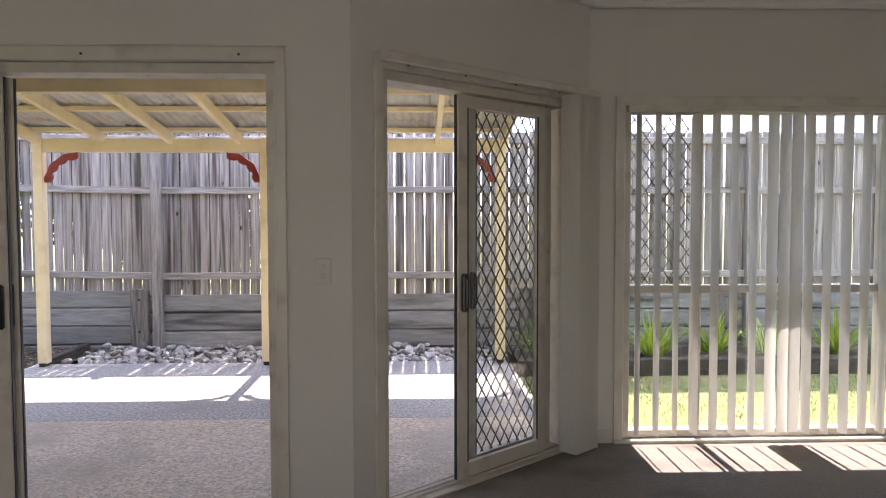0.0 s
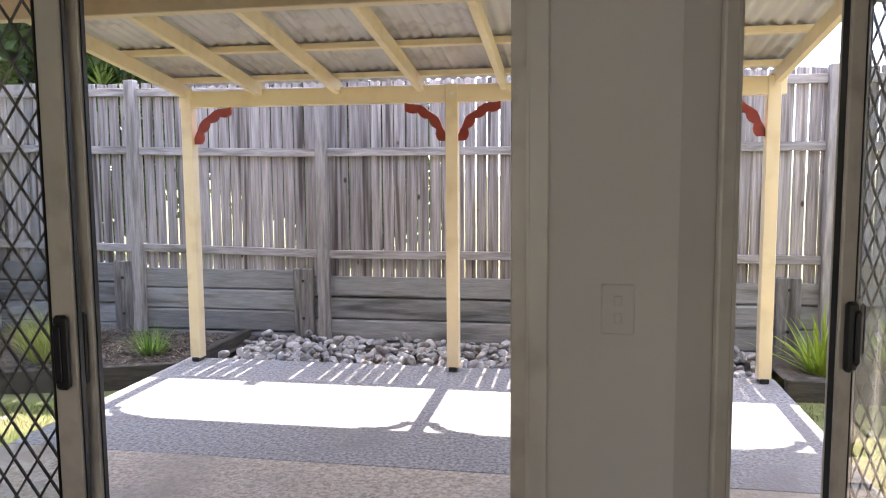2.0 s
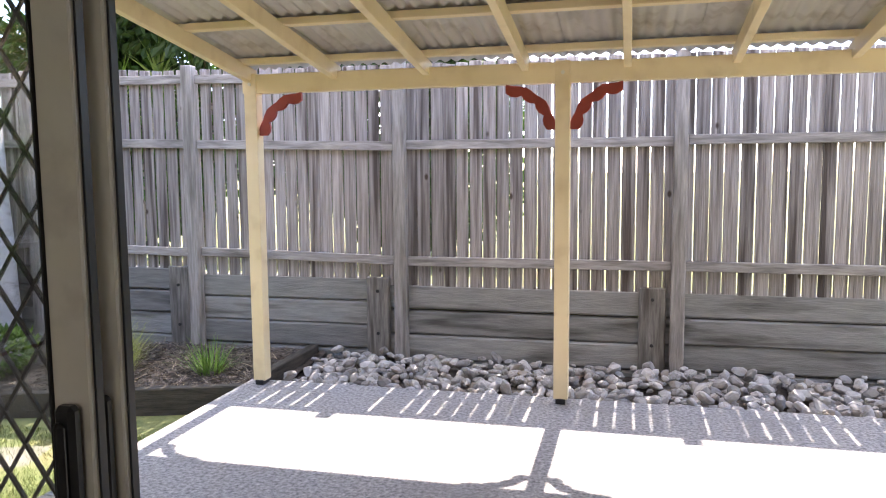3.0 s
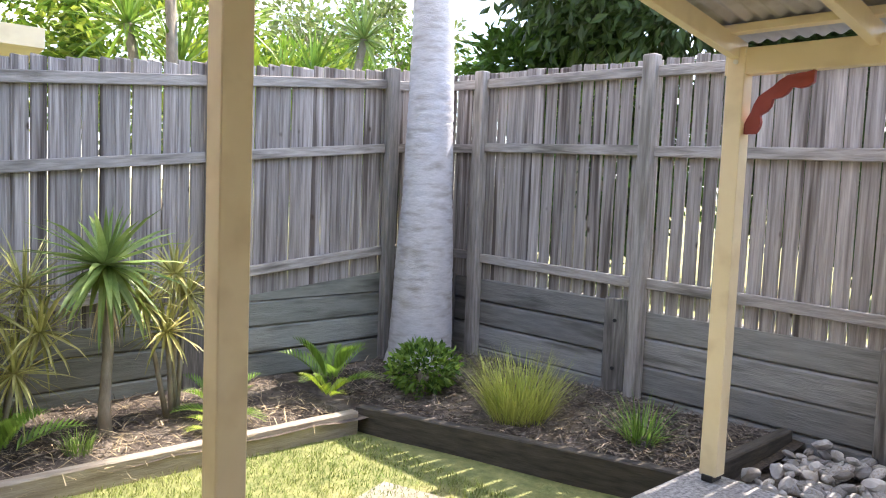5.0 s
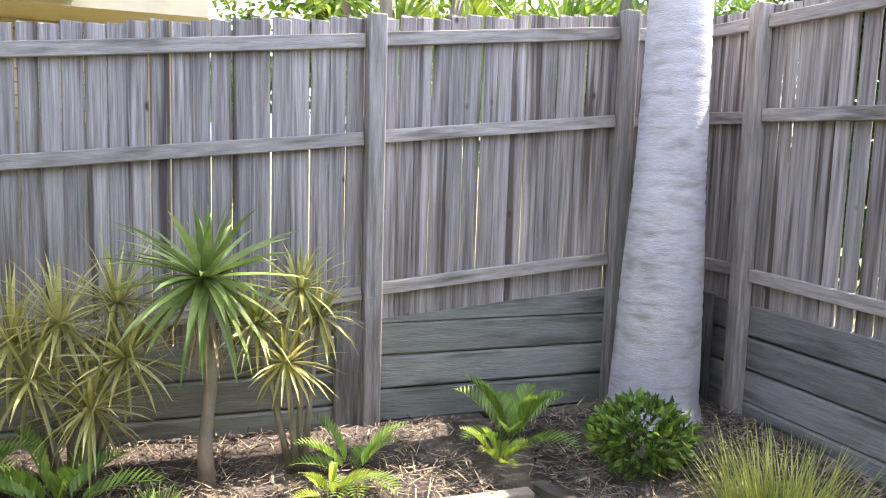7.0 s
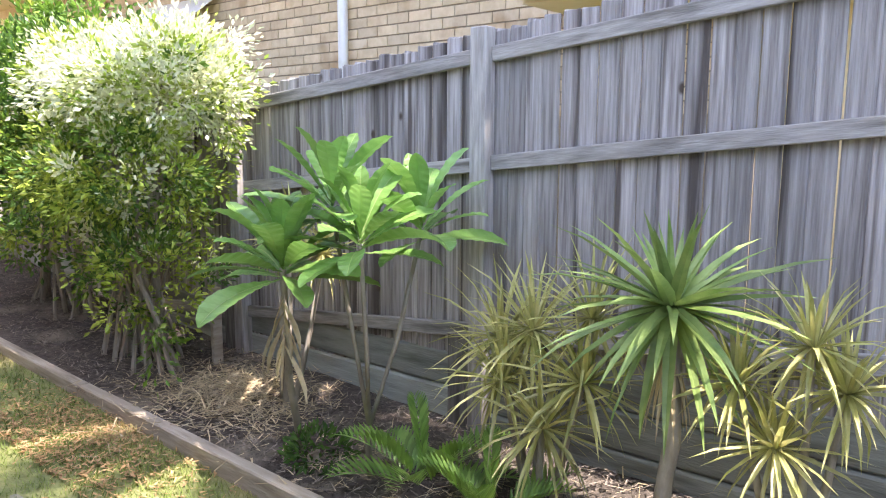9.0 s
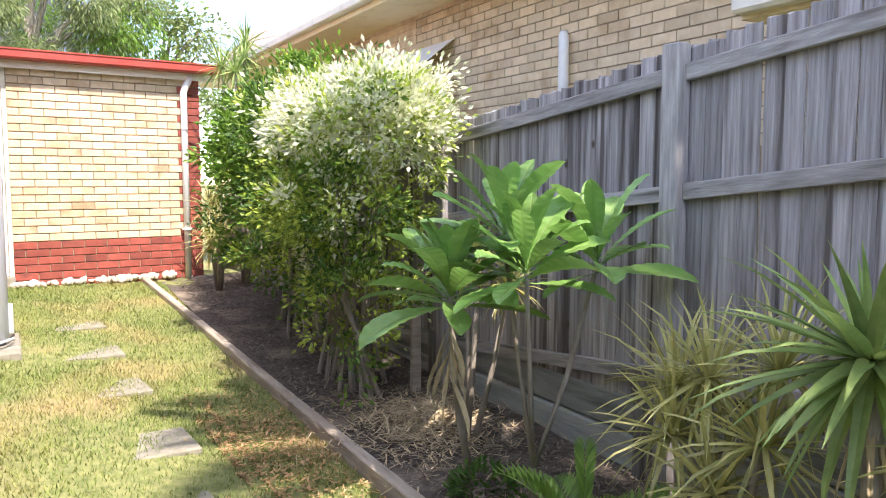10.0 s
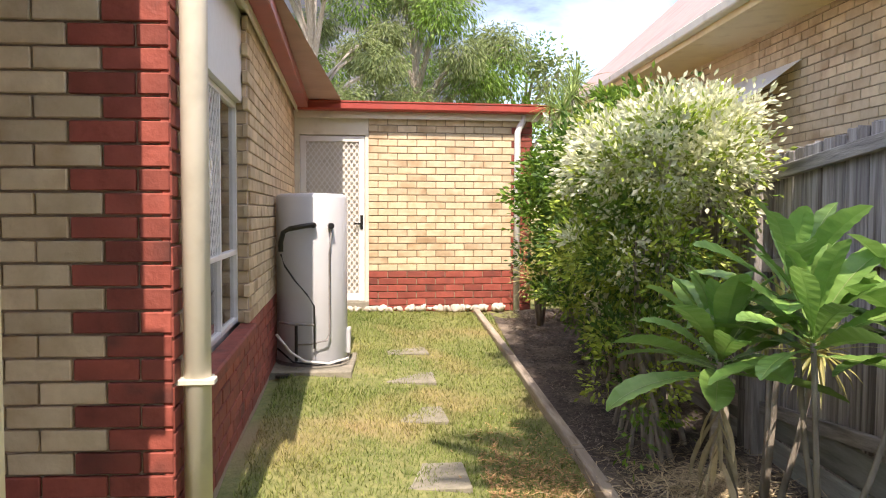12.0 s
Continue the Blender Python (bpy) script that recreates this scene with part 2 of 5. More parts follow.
TANK = material("tank_enamel", (0.52, 0.54, 0.56), (0.57, 0.59, 0.61), 3, rough=0.35, spots=(0.55, 0.56, 0.57), spot_scale=4)
COPPER = material("lagged_pipe", (0.2, 0.19, 0.18), (0.32, 0.3, 0.29), 12, rough=0.5, metal=0.3)
PALM = material("palm_bark", (0.47, 0.47, 0.49), (0.62, 0.61, 0.63), 5, (3, 3, 12), rough=0.85, bump=0.5, spots=(0.34, 0.315, 0.3), spot_scale=1.6, spot_range=(0.5, 0.75), fine=3)
BARK = material("branch_bark", (0.2, 0.17, 0.13), (0.38, 0.34, 0.28), 14, (1, 1, 0.4), rough=0.9, bump=0.6)
def leaf(name, c1, c2, rough=0.45, rand=0.3, trans=0.3):
    return material(name, c1, c2, 6, rough=rough, rand=rand, trans=trans)
YUCCA = leaf("yucca_leaf", (0.13, 0.23, 0.05), (0.36, 0.46, 0.15))
DRAC = leaf("dracaena_leaf", (0.3, 0.32, 0.07), (0.62, 0.57, 0.26))
FRANGI = leaf("frangipani_leaf", (0.14, 0.29, 0.06), (0.26, 0.44, 0.12), rand=0.25, rough=0.38)
MIDRIB = leaf("leaf_midrib", (0.32, 0.43, 0.16), (0.4, 0.5, 0.2))
CYCAD = leaf("cycad_leaf", (0.1, 0.22, 0.035), (0.27, 0.42, 0.085))
FERN = leaf("fern_leaf", (0.1, 0.22, 0.03), (0.26, 0.4, 0.07))
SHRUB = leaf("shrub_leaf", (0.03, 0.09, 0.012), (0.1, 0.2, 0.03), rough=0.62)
HEDGE = leaf("hedge_leaf", (0.06, 0.15, 0.015), (0.2, 0.33, 0.04), rand=0.4)
HEDGE_Y = leaf("young_hedge_leaf", (0.22, 0.35, 0.035), (0.46, 0.52, 0.1), rand=0.4)
PALE_LEAF = leaf("white_leaf", (0.62, 0.66, 0.4), (0.82, 0.82, 0.62), rand=0.22)
TUFT = leaf("tuft_blade", (0.28, 0.36, 0.06), (0.55, 0.57, 0.17))
LIME = leaf("lime_leaf", (0.22, 0.34, 0.03), (0.42, 0.52, 0.07))
GUM = leaf("gum_leaf", (0.11, 0.17, 0.05), (0.26, 0.31, 0.12))
DARK_TREE = leaf("dark_tree_leaf", (0.02, 0.05, 0.012), (0.07, 0.12, 0.03))

# ---------------------------------------------------------------- mesh helpers
def mesh_of(bm, mat, smooth=False):
    me = bpy.data.meshes.new("mesh")
    bm.to_mesh(me)
    bm.free()
    for m in (mat if isinstance(mat, (list, tuple)) else [mat]):
        me.materials.append(m)
    if smooth:
        me.polygons.foreach_set("use_smooth", [True] * len(me.polygons))
    return me


def part(name, bm, mat, parent=None, label="", m=None, smooth=False):
    """One mesh object, under a thing or part where a parent is given."""
    ob = new(name, mesh_of(bm, mat, smooth) if isinstance(bm, bmesh.types.BMesh) else bm)
    if parent is not None:
        ob.parent = parent
    if m is not None:
        ob.matrix_basis = m
    return tagged(ob, label)


def thing(name, label, category, at=(0, 0, 0), rz=0.0, group="", kind=""):
    ob = new(name)
    ob.matrix_basis = pose(*at, 0, 0, rz)
    return tagged(ob, label, category, group, kind)


def box(bm, x0, y0, z0, x1, y1, z1, bevel=0.0, m=None):
    r = bmesh.ops.create_cube(bm, size=1)
    mm = Matrix.Translation(((x0 + x1) / 2, (y0 + y1) / 2, (z0 + z1) / 2)) @ Matrix.Diagonal((abs(x1 - x0), abs(y1 - y0), abs(z1 - z0), 1))
    bmesh.ops.transform(bm, matrix=(m @ mm) if m is not None else mm, verts=r["verts"])
    if bevel:
        edges = list({e for v in r["verts"] for e in v.link_edges})
        bmesh.ops.bevel(bm, geom=edges, offset=bevel, segments=1, affect="EDGES", profile=0.5)
    return bm


def boxes(*specs, bevel=0.0, inset=0.0011):
    """Boxes of one mesh; each is a hair smaller than the one before, so that no two faces share a plane."""
    bm = bmesh.new()
    for k, (x0, y0, z0, x1, y1, z1) in enumerate(specs):
        e = inset * k
        box(bm, x0 + e, y0 + e, z0 + e, x1 - e, y1 - e, z1 - e, bevel=bevel)
    return bm


def prism(points, z0, z1):
    bm = bmesh.new()
    low = [bm.verts.new((x, y, z0)) for x, y in points]
    top = [bm.verts.new((x, y, z1)) for x, y in points]
    n = len(points)
    bm.faces.new(top)
    bm.faces.new(low[::-1])
    for i in range(n):
        bm.faces.new((low[i], low[(i + 1) % n], top[(i + 1) % n], top[i]))
    bmesh.ops.recalc_face_normals(bm, faces=bm.faces)
    return bm


def tube(points, radii, sides=8):
    """A pipe, trunk or branch along points, with a radius at each."""
    bm = bmesh.new()
    pts = [Vector(p) for p in points]
    rings = []
    for i, p in enumerate(pts):
        d = (pts[min(i + 1, len(pts) - 1)] - pts[max(i - 1, 0)]).normalized()
        a = d.orthogonal().normalized() if abs(d.z) < 0.9 else d.cross(Vector((0, 1, 0))).normalized()
        b = d.cross(a)
        r = radii[i] if isinstance(radii, (list, tuple)) else radii
        rings.append([bm.verts.new(p + (a * math.cos(k * math.tau / sides) + b * math.sin(k * math.tau / sides)) * r) for k in range(sides)])
    for r0, r1 in zip(rings, rings[1:]):
        best = min(range(sides), key=lambda s: (r0[0].co - r1[s].co).length)
        for k in range(sides):
            bm.faces.new((r0[k], r0[(k + 1) % sides], r1[(k + 1 + best) % sides], r1[(k + best) % sides]))
    bm.faces.new(rings[0][::-1])
    bm.faces.new(rings[-1])
    bmesh.ops.recalc_face_normals(bm, faces=bm.faces)
    return bm


class Soup:
    """Vertices and faces for leaves and blades, gathered fast."""
    def __init__(self):
        self.v, self.f = [], []

    def blade(self, base, az, elev, length, width, droop=0.6, seg=4, fold=0.25, shape="blade", twist=0.0):
        p, s = Vector(base), length / seg
        side = Vector((-math.sin(az), math.cos(az), 0))
        start = len(self.v)
        for i in range(seg + 1):
            u = i / seg
            if shape == "blade":
                w = width * (1 - u) ** 0.7 * (0.55 + 0.9 * min(u * 3, 0.5))
            elif shape == "paddle":
                w = width * (0.1 + 0.9 * max(0.0, (u - 0.1) / 0.9) ** 0.9 * 1.55 * max(0.0, 1 - ((u - 0.1) / 0.9) ** 4.5) if u > 0.1 else 0.1)
            elif shape == "leaf":
                w = width * math.sin(math.pi * min(0.05 + u ** 1.25 * 0.93, 0.97)) ** 0.75
            else:
                w = width * (1 - 0.7 * u)
            e = elev - droop * u * u
            up = Vector((-math.sin(e) * math.cos(az), -math.sin(e) * math.sin(az), math.cos(e)))
            sd = side * math.cos(twist) + up * math.sin(twist)
            if shape == "paddle":
                up2 = up * (0.0022 if i % 2 else -0.0022)
                self.v += [tuple(p + sd * w / 2 + up * w * fold + up2), tuple(p), tuple(p - sd * w / 2 + up * w * fold + up2)]
            else:
                self.v += [tuple(p + sd * w / 2 + up * w * fold), tuple(p), tuple(p - sd * w / 2 + up * w * fold)]
            p = p + Vector((math.cos(e) * math.cos(az), math.cos(e) * math.sin(az), math.sin(e))) * s
        for i in range(seg):
            a = start + 3 * i
            self.f += [(a, a + 1, a + 4, a + 3), (a + 1, a + 2, a + 5, a + 4)]

    def card(self, p, n, length, width):
        """One small leaf: a folded diamond at p that points along n."""
        n = Vector(n).normalized()
        s = n.orthogonal().normalized()
        s.rotate(Matrix.Rotation(random.uniform(0, math.tau), 3, n))
        u = n.cross(s)
        p = Vector(p)
        i = len(self.v)
        self.v += [tuple(p), tuple(p + n * length * 0.5 + s * width / 2 + u * width * 0.2), tuple(p + n * length), tuple(p + n * length * 0.5 - s * width / 2 + u * width * 0.2)]
        self.f += [(i, i + 1, i + 2), (i, i + 2, i + 3)]

    def mesh(self, mat):
        me = bpy.data.meshes.new("mesh")
        me.from_pydata(self.v, [], self.f)
        me.materials.append(mat)
        return me


def grille(w, h, dx, dz, t=0.006, depth=0.004):
    """Crossing diagonal bars inside a w x h opening, in the plane y = 0, from (0, 0)."""
    bm = bmesh.new()
    k = dz / dx
    for sgn in (1, -1):
        c = -k * w if sgn > 0 else 0
        while c < h + (k * w if sgn < 0 else 0):
            pts = []
            for x in (0, w):
                z = c + sgn * k * x
                pts.append((x, z))
            (x0, z0), (x1, z1) = pts
            lo, hi = 0.0, 1.0
            for bound, s in ((0, 1), (h, -1)):
                a, b = s * (z0 - bound), s * (z1 - bound)
                if a < 0 and b < 0:
                    lo = 2
                elif a < 0:
                    lo = max(lo, a / (a - b))
                elif b < 0:
                    hi = min(hi, a / (a - b))
            if lo < hi - 0.01:
                p = Vector((x0 + (x1 - x0) * lo, 0, z0 + (z1 - z0) * lo))
                q = Vector((x0 + (x1 - x0) * hi, 0, z0 + (z1 - z0) * hi))
                d = (q - p).normalized()
                nn = Vector((-d.z, 0, d.x)) * t / 2
                yy = Vector((0, depth / 2 * (1 if sgn > 0 else 1.6), 0))
                v = [bm.verts.new(e) for e in (p + nn - yy, p - nn - yy, q - nn - yy, q + nn - yy, p + nn + yy, p - nn + yy, q - nn + yy, q + nn + yy)]
                for f in ((0, 1, 2, 3), (7, 6, 5, 4), (0, 3, 7, 4), (1, 5, 6, 2)):
                    bm.faces.new([v[i] for i in f])
            c += dz
    return bm


def lerp_table(table, x):
    if x <= table[0][0]:
        return table[0][1]
    for (a, b), (c, d) in zip(table, table[1:]):
        if x <= c:
            return b + (d - b) * (x - a) / (c - a)
    return table[-1][1]


def ground_z(x, y):
    """Height of the lawn: it rises towards the side wing and towards the house wall."""
    edge = lerp_table(((-2.6, 0.2), (2.0, -0.14), (4.0, -0.2), (7.2, -0.28)), y)
    wall = lerp_table(((-2.6, 0.25), (1.0, 0.08), (2.7, 0.08), (4.2, -0.06), (6.5, -0.25)), y)
    u = min(max((x + 5.2) / 2.0, 0), 1)
    z = edge + (wall - edge) * u
    if x > -3.05:
        z += (-0.16 - z) * min((x + 3.05) / 0.3, 1)
    if x < -6.4 or y > 8.9 or y < -3.5:
        z = -0.2
    return z

# ---------------------------------------------------------------- ground
def build_ground():
    xs = [-400, -120, -40, -16, -9] + list(np.arange(-7, 6.01, 0.25)) + [9, 16, 40, 120, 400]
    ys = [-400, -120, -40, -16, -8] + list(np.arange(-5, 10.01, 0.25)) + [14, 20, 40, 120, 400]
    v = [(x, y, ground_z(x, y) + 0.012 * noise.noise((x * 1.7, y * 1.7, 0))) for y in ys for x in xs]
    n = len(xs)
    f = [(j * n + i, j * n + i + 1, (j + 1) * n + i + 1, (j + 1) * n + i) for j in range(len(ys) - 1) for i in range(n - 1)]
    me = bpy.data.meshes.new("mesh")
    me.from_pydata(v, [], f)
    me.materials.append(SOIL)
    tagged(new("ground", me), "patchy green and straw-coloured lawn ground", "ground", kind="structure")


build_ground()


def build_patio():
    p = thing("pavement", "exposed aggregate concrete patio slab in two pours", "patio", kind="structure")
    part("inner_slab", boxes((-3.1, 4.05, -0.2, 1.42, 5.735, 0.0), bevel=0.004), CONCRETE_W, p, "beige aggregate slab beside the house")
    part("outer_slab", boxes((-3.1, 5.745, -0.2, 1.42, 7.76, -0.002), bevel=0.004), CONCRETE, p, "grey aggregate slab")


build_patio()


def bed_front(x):
    return max(7.24, 7.24 + (x + 5.33) * 0.245)


def bed_sheet(name, corners, z_of, label, step=0.16, front=None):
    (x0, y0), (x1, y1) = corners
    nx, ny = max(int((x1 - x0) / step), 2), max(int((y1 - y0) / step), 2)
    v, f = [], []
    for j in range(ny + 1):
        for i in range(nx + 1):
            x, y = x0 + (x1 - x0) * i / nx, y0 + (y1 - y0) * j / ny
            if front:
                y = front(x) + (y1 - front(x)) * j / ny
            v.append((x, y, z_of(x, y) + 0.035 * noise.noise((x * 2.3, y * 2.3, 3)) + 0.012 * noise.noise((x * 9, y * 9, 5))))
    f = [(j * (nx + 1) + i, j * (nx + 1) + i + 1, (j + 1) * (nx + 1) + i + 1, (j + 1) * (nx + 1) + i) for j in range(ny) for i in range(nx)]
    me = bpy.data.meshes.new("mesh")
    me.from_pydata(v, [], f)
    me.materials.append(MULCH)
    return tagged(new(name, me), label, "garden bed", kind="structure")


def side_bed_z(x, y):
    return lerp_table(((-2.6, 0.2), (2.0, -0.08), (4.0, -0.13), (7, -0.16)), y) + 0.05 * max(0, (-5.3 - x))


def back_bed_z(x, y):
    return -0.16 + 0.12 * max(0, min((y - 7.2) / 1.4, 1))


bed_sheet("garden_bed", ((-6.32, -2.7), (-5.2, 7.3)), side_bed_z, "bark mulch garden bed along the side fence")
bed_sheet("garden_bed", ((-6.32, 7.3), (-2.95, 8.8)), back_bed_z, "bark mulch garden bed in the fence corner", front=bed_front)
bed_sheet("garden_bed", ((1.5, 7.8), (8.0, 8.85)), lambda x, y: -0.04, "mulch bed with strappy plants along the back fence")
bed_sheet("stone_bed", ((-3.0, 7.74), (1.5, 8.85)), lambda x, y: -0.11, "dark soil strip under river stones")

# ---------------------------------------------------------------- house: room
C0, C1 = Vector((0.245, 3.87, 0)), Vector((1.58, 5.08, 0))
BAY = (C1 - C0).normalized()
BAY_OUT = Vector((-BAY.y, BAY.x, 0))
BAY_DEG = math.degrees(math.atan2(BAY.y, BAY.x))
BAY_M = pose(C0.x, C0.y, 0, 0, 0, BAY_DEG)             # x along the slanted wall, y outwards
BAY_L = (C1 - C0).length
TOP = 2.74

fl = prism([(-2.6, -3.0), (4.6, -3.0), (4.6, 5.1), (1.6, 5.1), (0.245, 3.89), (-3.05, 3.89)], -0.2, 0.008)
tagged(part("floor", fl, CARPET), "taupe loop pile carpet", "floor", kind="structure")
ce = prism([(-2.66, -3.14), (4.74, -3.14), (4.74, 5.24), (1.5, 5.24), (0.17, 4.02), (-3.1, 4.02)], 2.74, 2.82)
tagged(part("ceiling", ce, CEILING), "plain white plaster ceiling", "ceiling", kind="structure")


def wall(name, bm, label, mat=WALL_PAINT, m=None):
    return tagged(part(name, bm, mat, m=m), label, "wall", kind="structure")


D1L, D1R, HEAD = -2.42, -0.09, 2.095
wall("wall_north", boxes((-3.0, 3.86, -0.2, D1L, 4.03, TOP), (D1R, 3.86, -0.2, 0.245, 4.03, TOP), (D1L, 3.86, HEAD, D1R, 4.03, TOP), inset=0), "off-white plaster wall beside the sliding door")
BD0, BD1 = 0.17, 1.63                                  # the corner door along the slanted wall
wall("wall_bay", boxes((0.0, 0.0, -0.2, BD0, 0.17, TOP), (BD0, 0.0, HEAD, BD1, 0.17, TOP), (BD1, 0.0, -0.2, BAY_L, 0.17, TOP), inset=0), "off-white slanted wall round the corner sliding door", m=BAY_M)
WL, WR = 1.8, 4.0
wall("wall_window", boxes((1.565, 5.083, -0.2, WL, 5.25, TOP), (WR, 5.08, -0.2, 4.6, 5.25, TOP), (WL, 5.08, 2.08, WR, 5.25, TOP), (WL, 5.08, -0.2, WR, 5.25, 0.03), inset=0), "off-white wall round the full-height window")
wall("wall_east", boxes((4.6, -3.0, -0.2, 4.75, 5.25, TOP), inset=0), "plain off-white side wall")
wall("wall_south", boxes((-2.68, -3.15, -0.2, -1.5, -3.0, TOP), (2.2, -3.15, -0.2, 4.75, -3.0, TOP), (-1.5, -3.15, -0.2, 2.2, -3.0, 0.5), (-1.5, -3.15, 2.1, 2.2, -3.0, TOP), inset=0), "plain off-white rear wall")
wall("wall_west", boxes((0.13, -7.05, -0.2, 0.23, -2.22, TOP), (0.13, -0.36, -0.2, 0.23, -0.2, TOP), (0.13, -2.22, -0.2, 0.23, -0.36, 0.72), (0.13, -2.22, 2.15, 0.23, -0.36, TOP), inset=0), "off-white side wall round a window", m=pose(-3.265, 4.05, 0, 0, 0, 4.15))

tr = thing("trim", "white plaster cornice round the ceiling", "cornice", kind="structure")
part("cornice", boxes((1.56, 5.0, 2.66, 4.6, 5.078, 2.738), (-3.0, 3.785, 2.66, 0.245, 3.858, 2.738), bevel=0.02), CEILING, tr)
part("bay_cornice", boxes((0.0, -0.075, 2.66, BAY_L, -0.002, 2.738), bevel=0.02), CEILING, tr, m=BAY_M)
bb = thing("baseboard", "painted skirting board at the foot of the walls", "skirting", kind="structure")
part("skirting", boxes((D1R + 0.08, 3.845, 0.0, 0.235, 3.858, 0.09), (1.6, 5.066, 0.0, WL - 0.06, 5.078, 0.09), (WR + 0.06, 5.066, 0, 4.6, 5.078, 0.09), bevel=0.004), TRIM, bb)


def sliding_door(name, m, width, sash, open_side, label, lag):
    """A sliding door in its frame. x along the wall from the frame's left end, y outwards. sash: the x range of the closed half."""
    d = thing(name, label, "sliding door", kind="structure")
    d.matrix_basis = m
    h = HEAD
    part("architrave", boxes((-0.05, -0.018, 0.0, 0.0, -0.002, h + 0.07), (width, -0.018, 0.0, width + 0.05, -0.002, h + 0.07), (-0.05, -0.021, h, width + 0.05, -0.002, h + 0.072), (-0.056, -0.03, h + 0.058, width + 0.056, -0.002, h + 0.074), (-0.006, -0.024, 0.0, 0.004, -0.002, h), (width - 0.004, -0.024, 0.0, width + 0.006, -0.002, h), bevel=0.004), TRIM, d, "off-white door surround with old screw holes")
    part("frame", boxes((0.0, 0.0, 0.03, 0.04, 0.15, h), (width - 0.04, 0.0, 0.03, width, 0.15, h), (0.0, 0.0, h - 0.05, width, 0.15, h), bevel=0.003), ALU, d)
    part("track", boxes((0.0, -0.01, 0.0, width, 0.15, 0.018), (0.0, 0.03, 0.018, width, 0.036, 0.034), (0.0, 0.075, 0.018, width, 0.081, 0.034), (0.0, 0.118, 0.018, width, 0.124, 0.034), bevel=0.002), ALU, d, "aluminium door track")
    for k in range(4):
        part("screw", tube([(0.15 + k * (width - 0.3) / 3, -0.0215, h + 0.03), (0.15 + k * (width - 0.3) / 3, -0.018, h + 0.03)], 0.006, 8), BLACK, d)
    a, b = sash
    layers = (("glass_panel", 0.045, False), ("screen_panel", 0.1, True))
    for nm, y, screen in layers:
        x0, x1 = (a + lag, b + lag) if screen else (a, b)
        x0, x1 = max(x0, 0.045), min(x1, width - 0.045)
        pn = part(nm, boxes((x0, y - 0.018, 0.036, x0 + 0.07, y + 0.018, h - 0.055), (x1 - 0.07, y - 0.018, 0.036, x1, y + 0.018, h - 0.055), (x0, y - 0.018, h - 0.12, x1, y + 0.018, h - 0.055), (x0, y - 0.018, 0.036, x1, y + 0.018, 0.12), bevel=0.003), ALU, d)
        if screen:
            part("grille", grille(x1 - x0 - 0.14, h - 0.24, 0.075, 0.11), GRILLE_D, pn, "dark diamond security mesh", m=pose(x0 + 0.07, y, 0.12))
        else:
            g = part("pane", boxes((x0 + 0.065, y - 0.003, 0.115, x1 - 0.065, y + 0.003, h - 0.115)), GLASS, pn)
            g.visible_shadow = False
        for sx in (x0 + 0.07, x1 - 0.074):
            part("seal", boxes((sx, y - 0.0195, 0.12, sx + 0.004, y - 0.012, h - 0.12)), BLACK, pn, "black rubber seal")
        part("brush_seal", boxes((x0 - 0.004 if open_side == "left" else x1, y - 0.008, 0.04, x0 if open_side == "left" else x1 + 0.004, y + 0.008, h - 0.06)), BLACK, pn, "dark brush strip")
        hx = x0 + 0.032 if open_side == "left" else x1 - 0.032
        part("handle", boxes((hx - 0.018, y - 0.045, 0.92, hx + 0.018, y - 0.018, 1.12), (hx - 0.012, y - 0.06, 0.94, hx + 0.012, y - 0.045, 1.1), bevel=0.008), BLACK, pn, "black plastic pull handle")
    return d


sliding_door("door_1", pose(D1L, 3.86, 0), D1R - D1L, (0.045, 1.14), "right", "open aluminium sliding door with a diamond mesh screen", 0.015)
sliding_door("door_2", BAY_M @ pose(BD0, 0, 0), BD1 - BD0, (0.53, 1.25), "left", "half-open aluminium sliding door with a diamond mesh screen", 0.12)


def window_full():
    w = thing("window_1", "full-height aluminium window with a mid rail", "window", at=(WL, 5.1, 0), kind="structure")
    L = WR - WL
    part("architrave", boxes((-0.06, -0.036, 0.0, 0.0, -0.022, 2.14), (L, -0.036, 0, L + 0.06, -0.022, 2.14), (-0.06, -0.036, 2.08, L + 0.06, -0.022, 2.14), bevel=0.004), TRIM, w)
    part("window_frame", boxes((0, 0.0, 0.03, 0.045, 0.09, 2.08), (L - 0.045, 0, 0.03, L, 0.09, 2.08), (0, 0, 2.035, L, 0.09, 2.08), (0, 0, 0.03, L, 0.09, 0.08), (0, 0.0, 0.93, L, 0.09, 0.985), bevel=0.003), ALU, w)
    xs = (0.0, 0.47, L - 0.55, L)
    for x in xs[1:3]:
        part("mullion", boxes((x - 0.022, 0.0, 0.08, x + 0.022, 0.088, 2.035), bevel=0.003), ALU, w)
    for a, b in zip(xs, xs[1:]):
        for z0, z1 in ((0.08, 0.93), (0.985, 2.035)):
            g = part("pane", boxes((a + 0.02, 0.04, z0 - 0.005, b - 0.02, 0.046, z1 + 0.005)), GLASS, w)
            g.visible_shadow = False
    for a, b in ((xs[0], xs[1]), (xs[2], xs[3])):
        part("grille", grille(b - a - 0.06, 1.04, 0.075, 0.11), GRILLE_D, w, "dark diamond security mesh", m=pose(a + 0.03, 0.075, 0.99))
    part("window_sill", boxes((-0.06, -0.06, 0.0, L + 0.06, 0.0, 0.03), bevel=0.005), TRIM, w)


window_full()


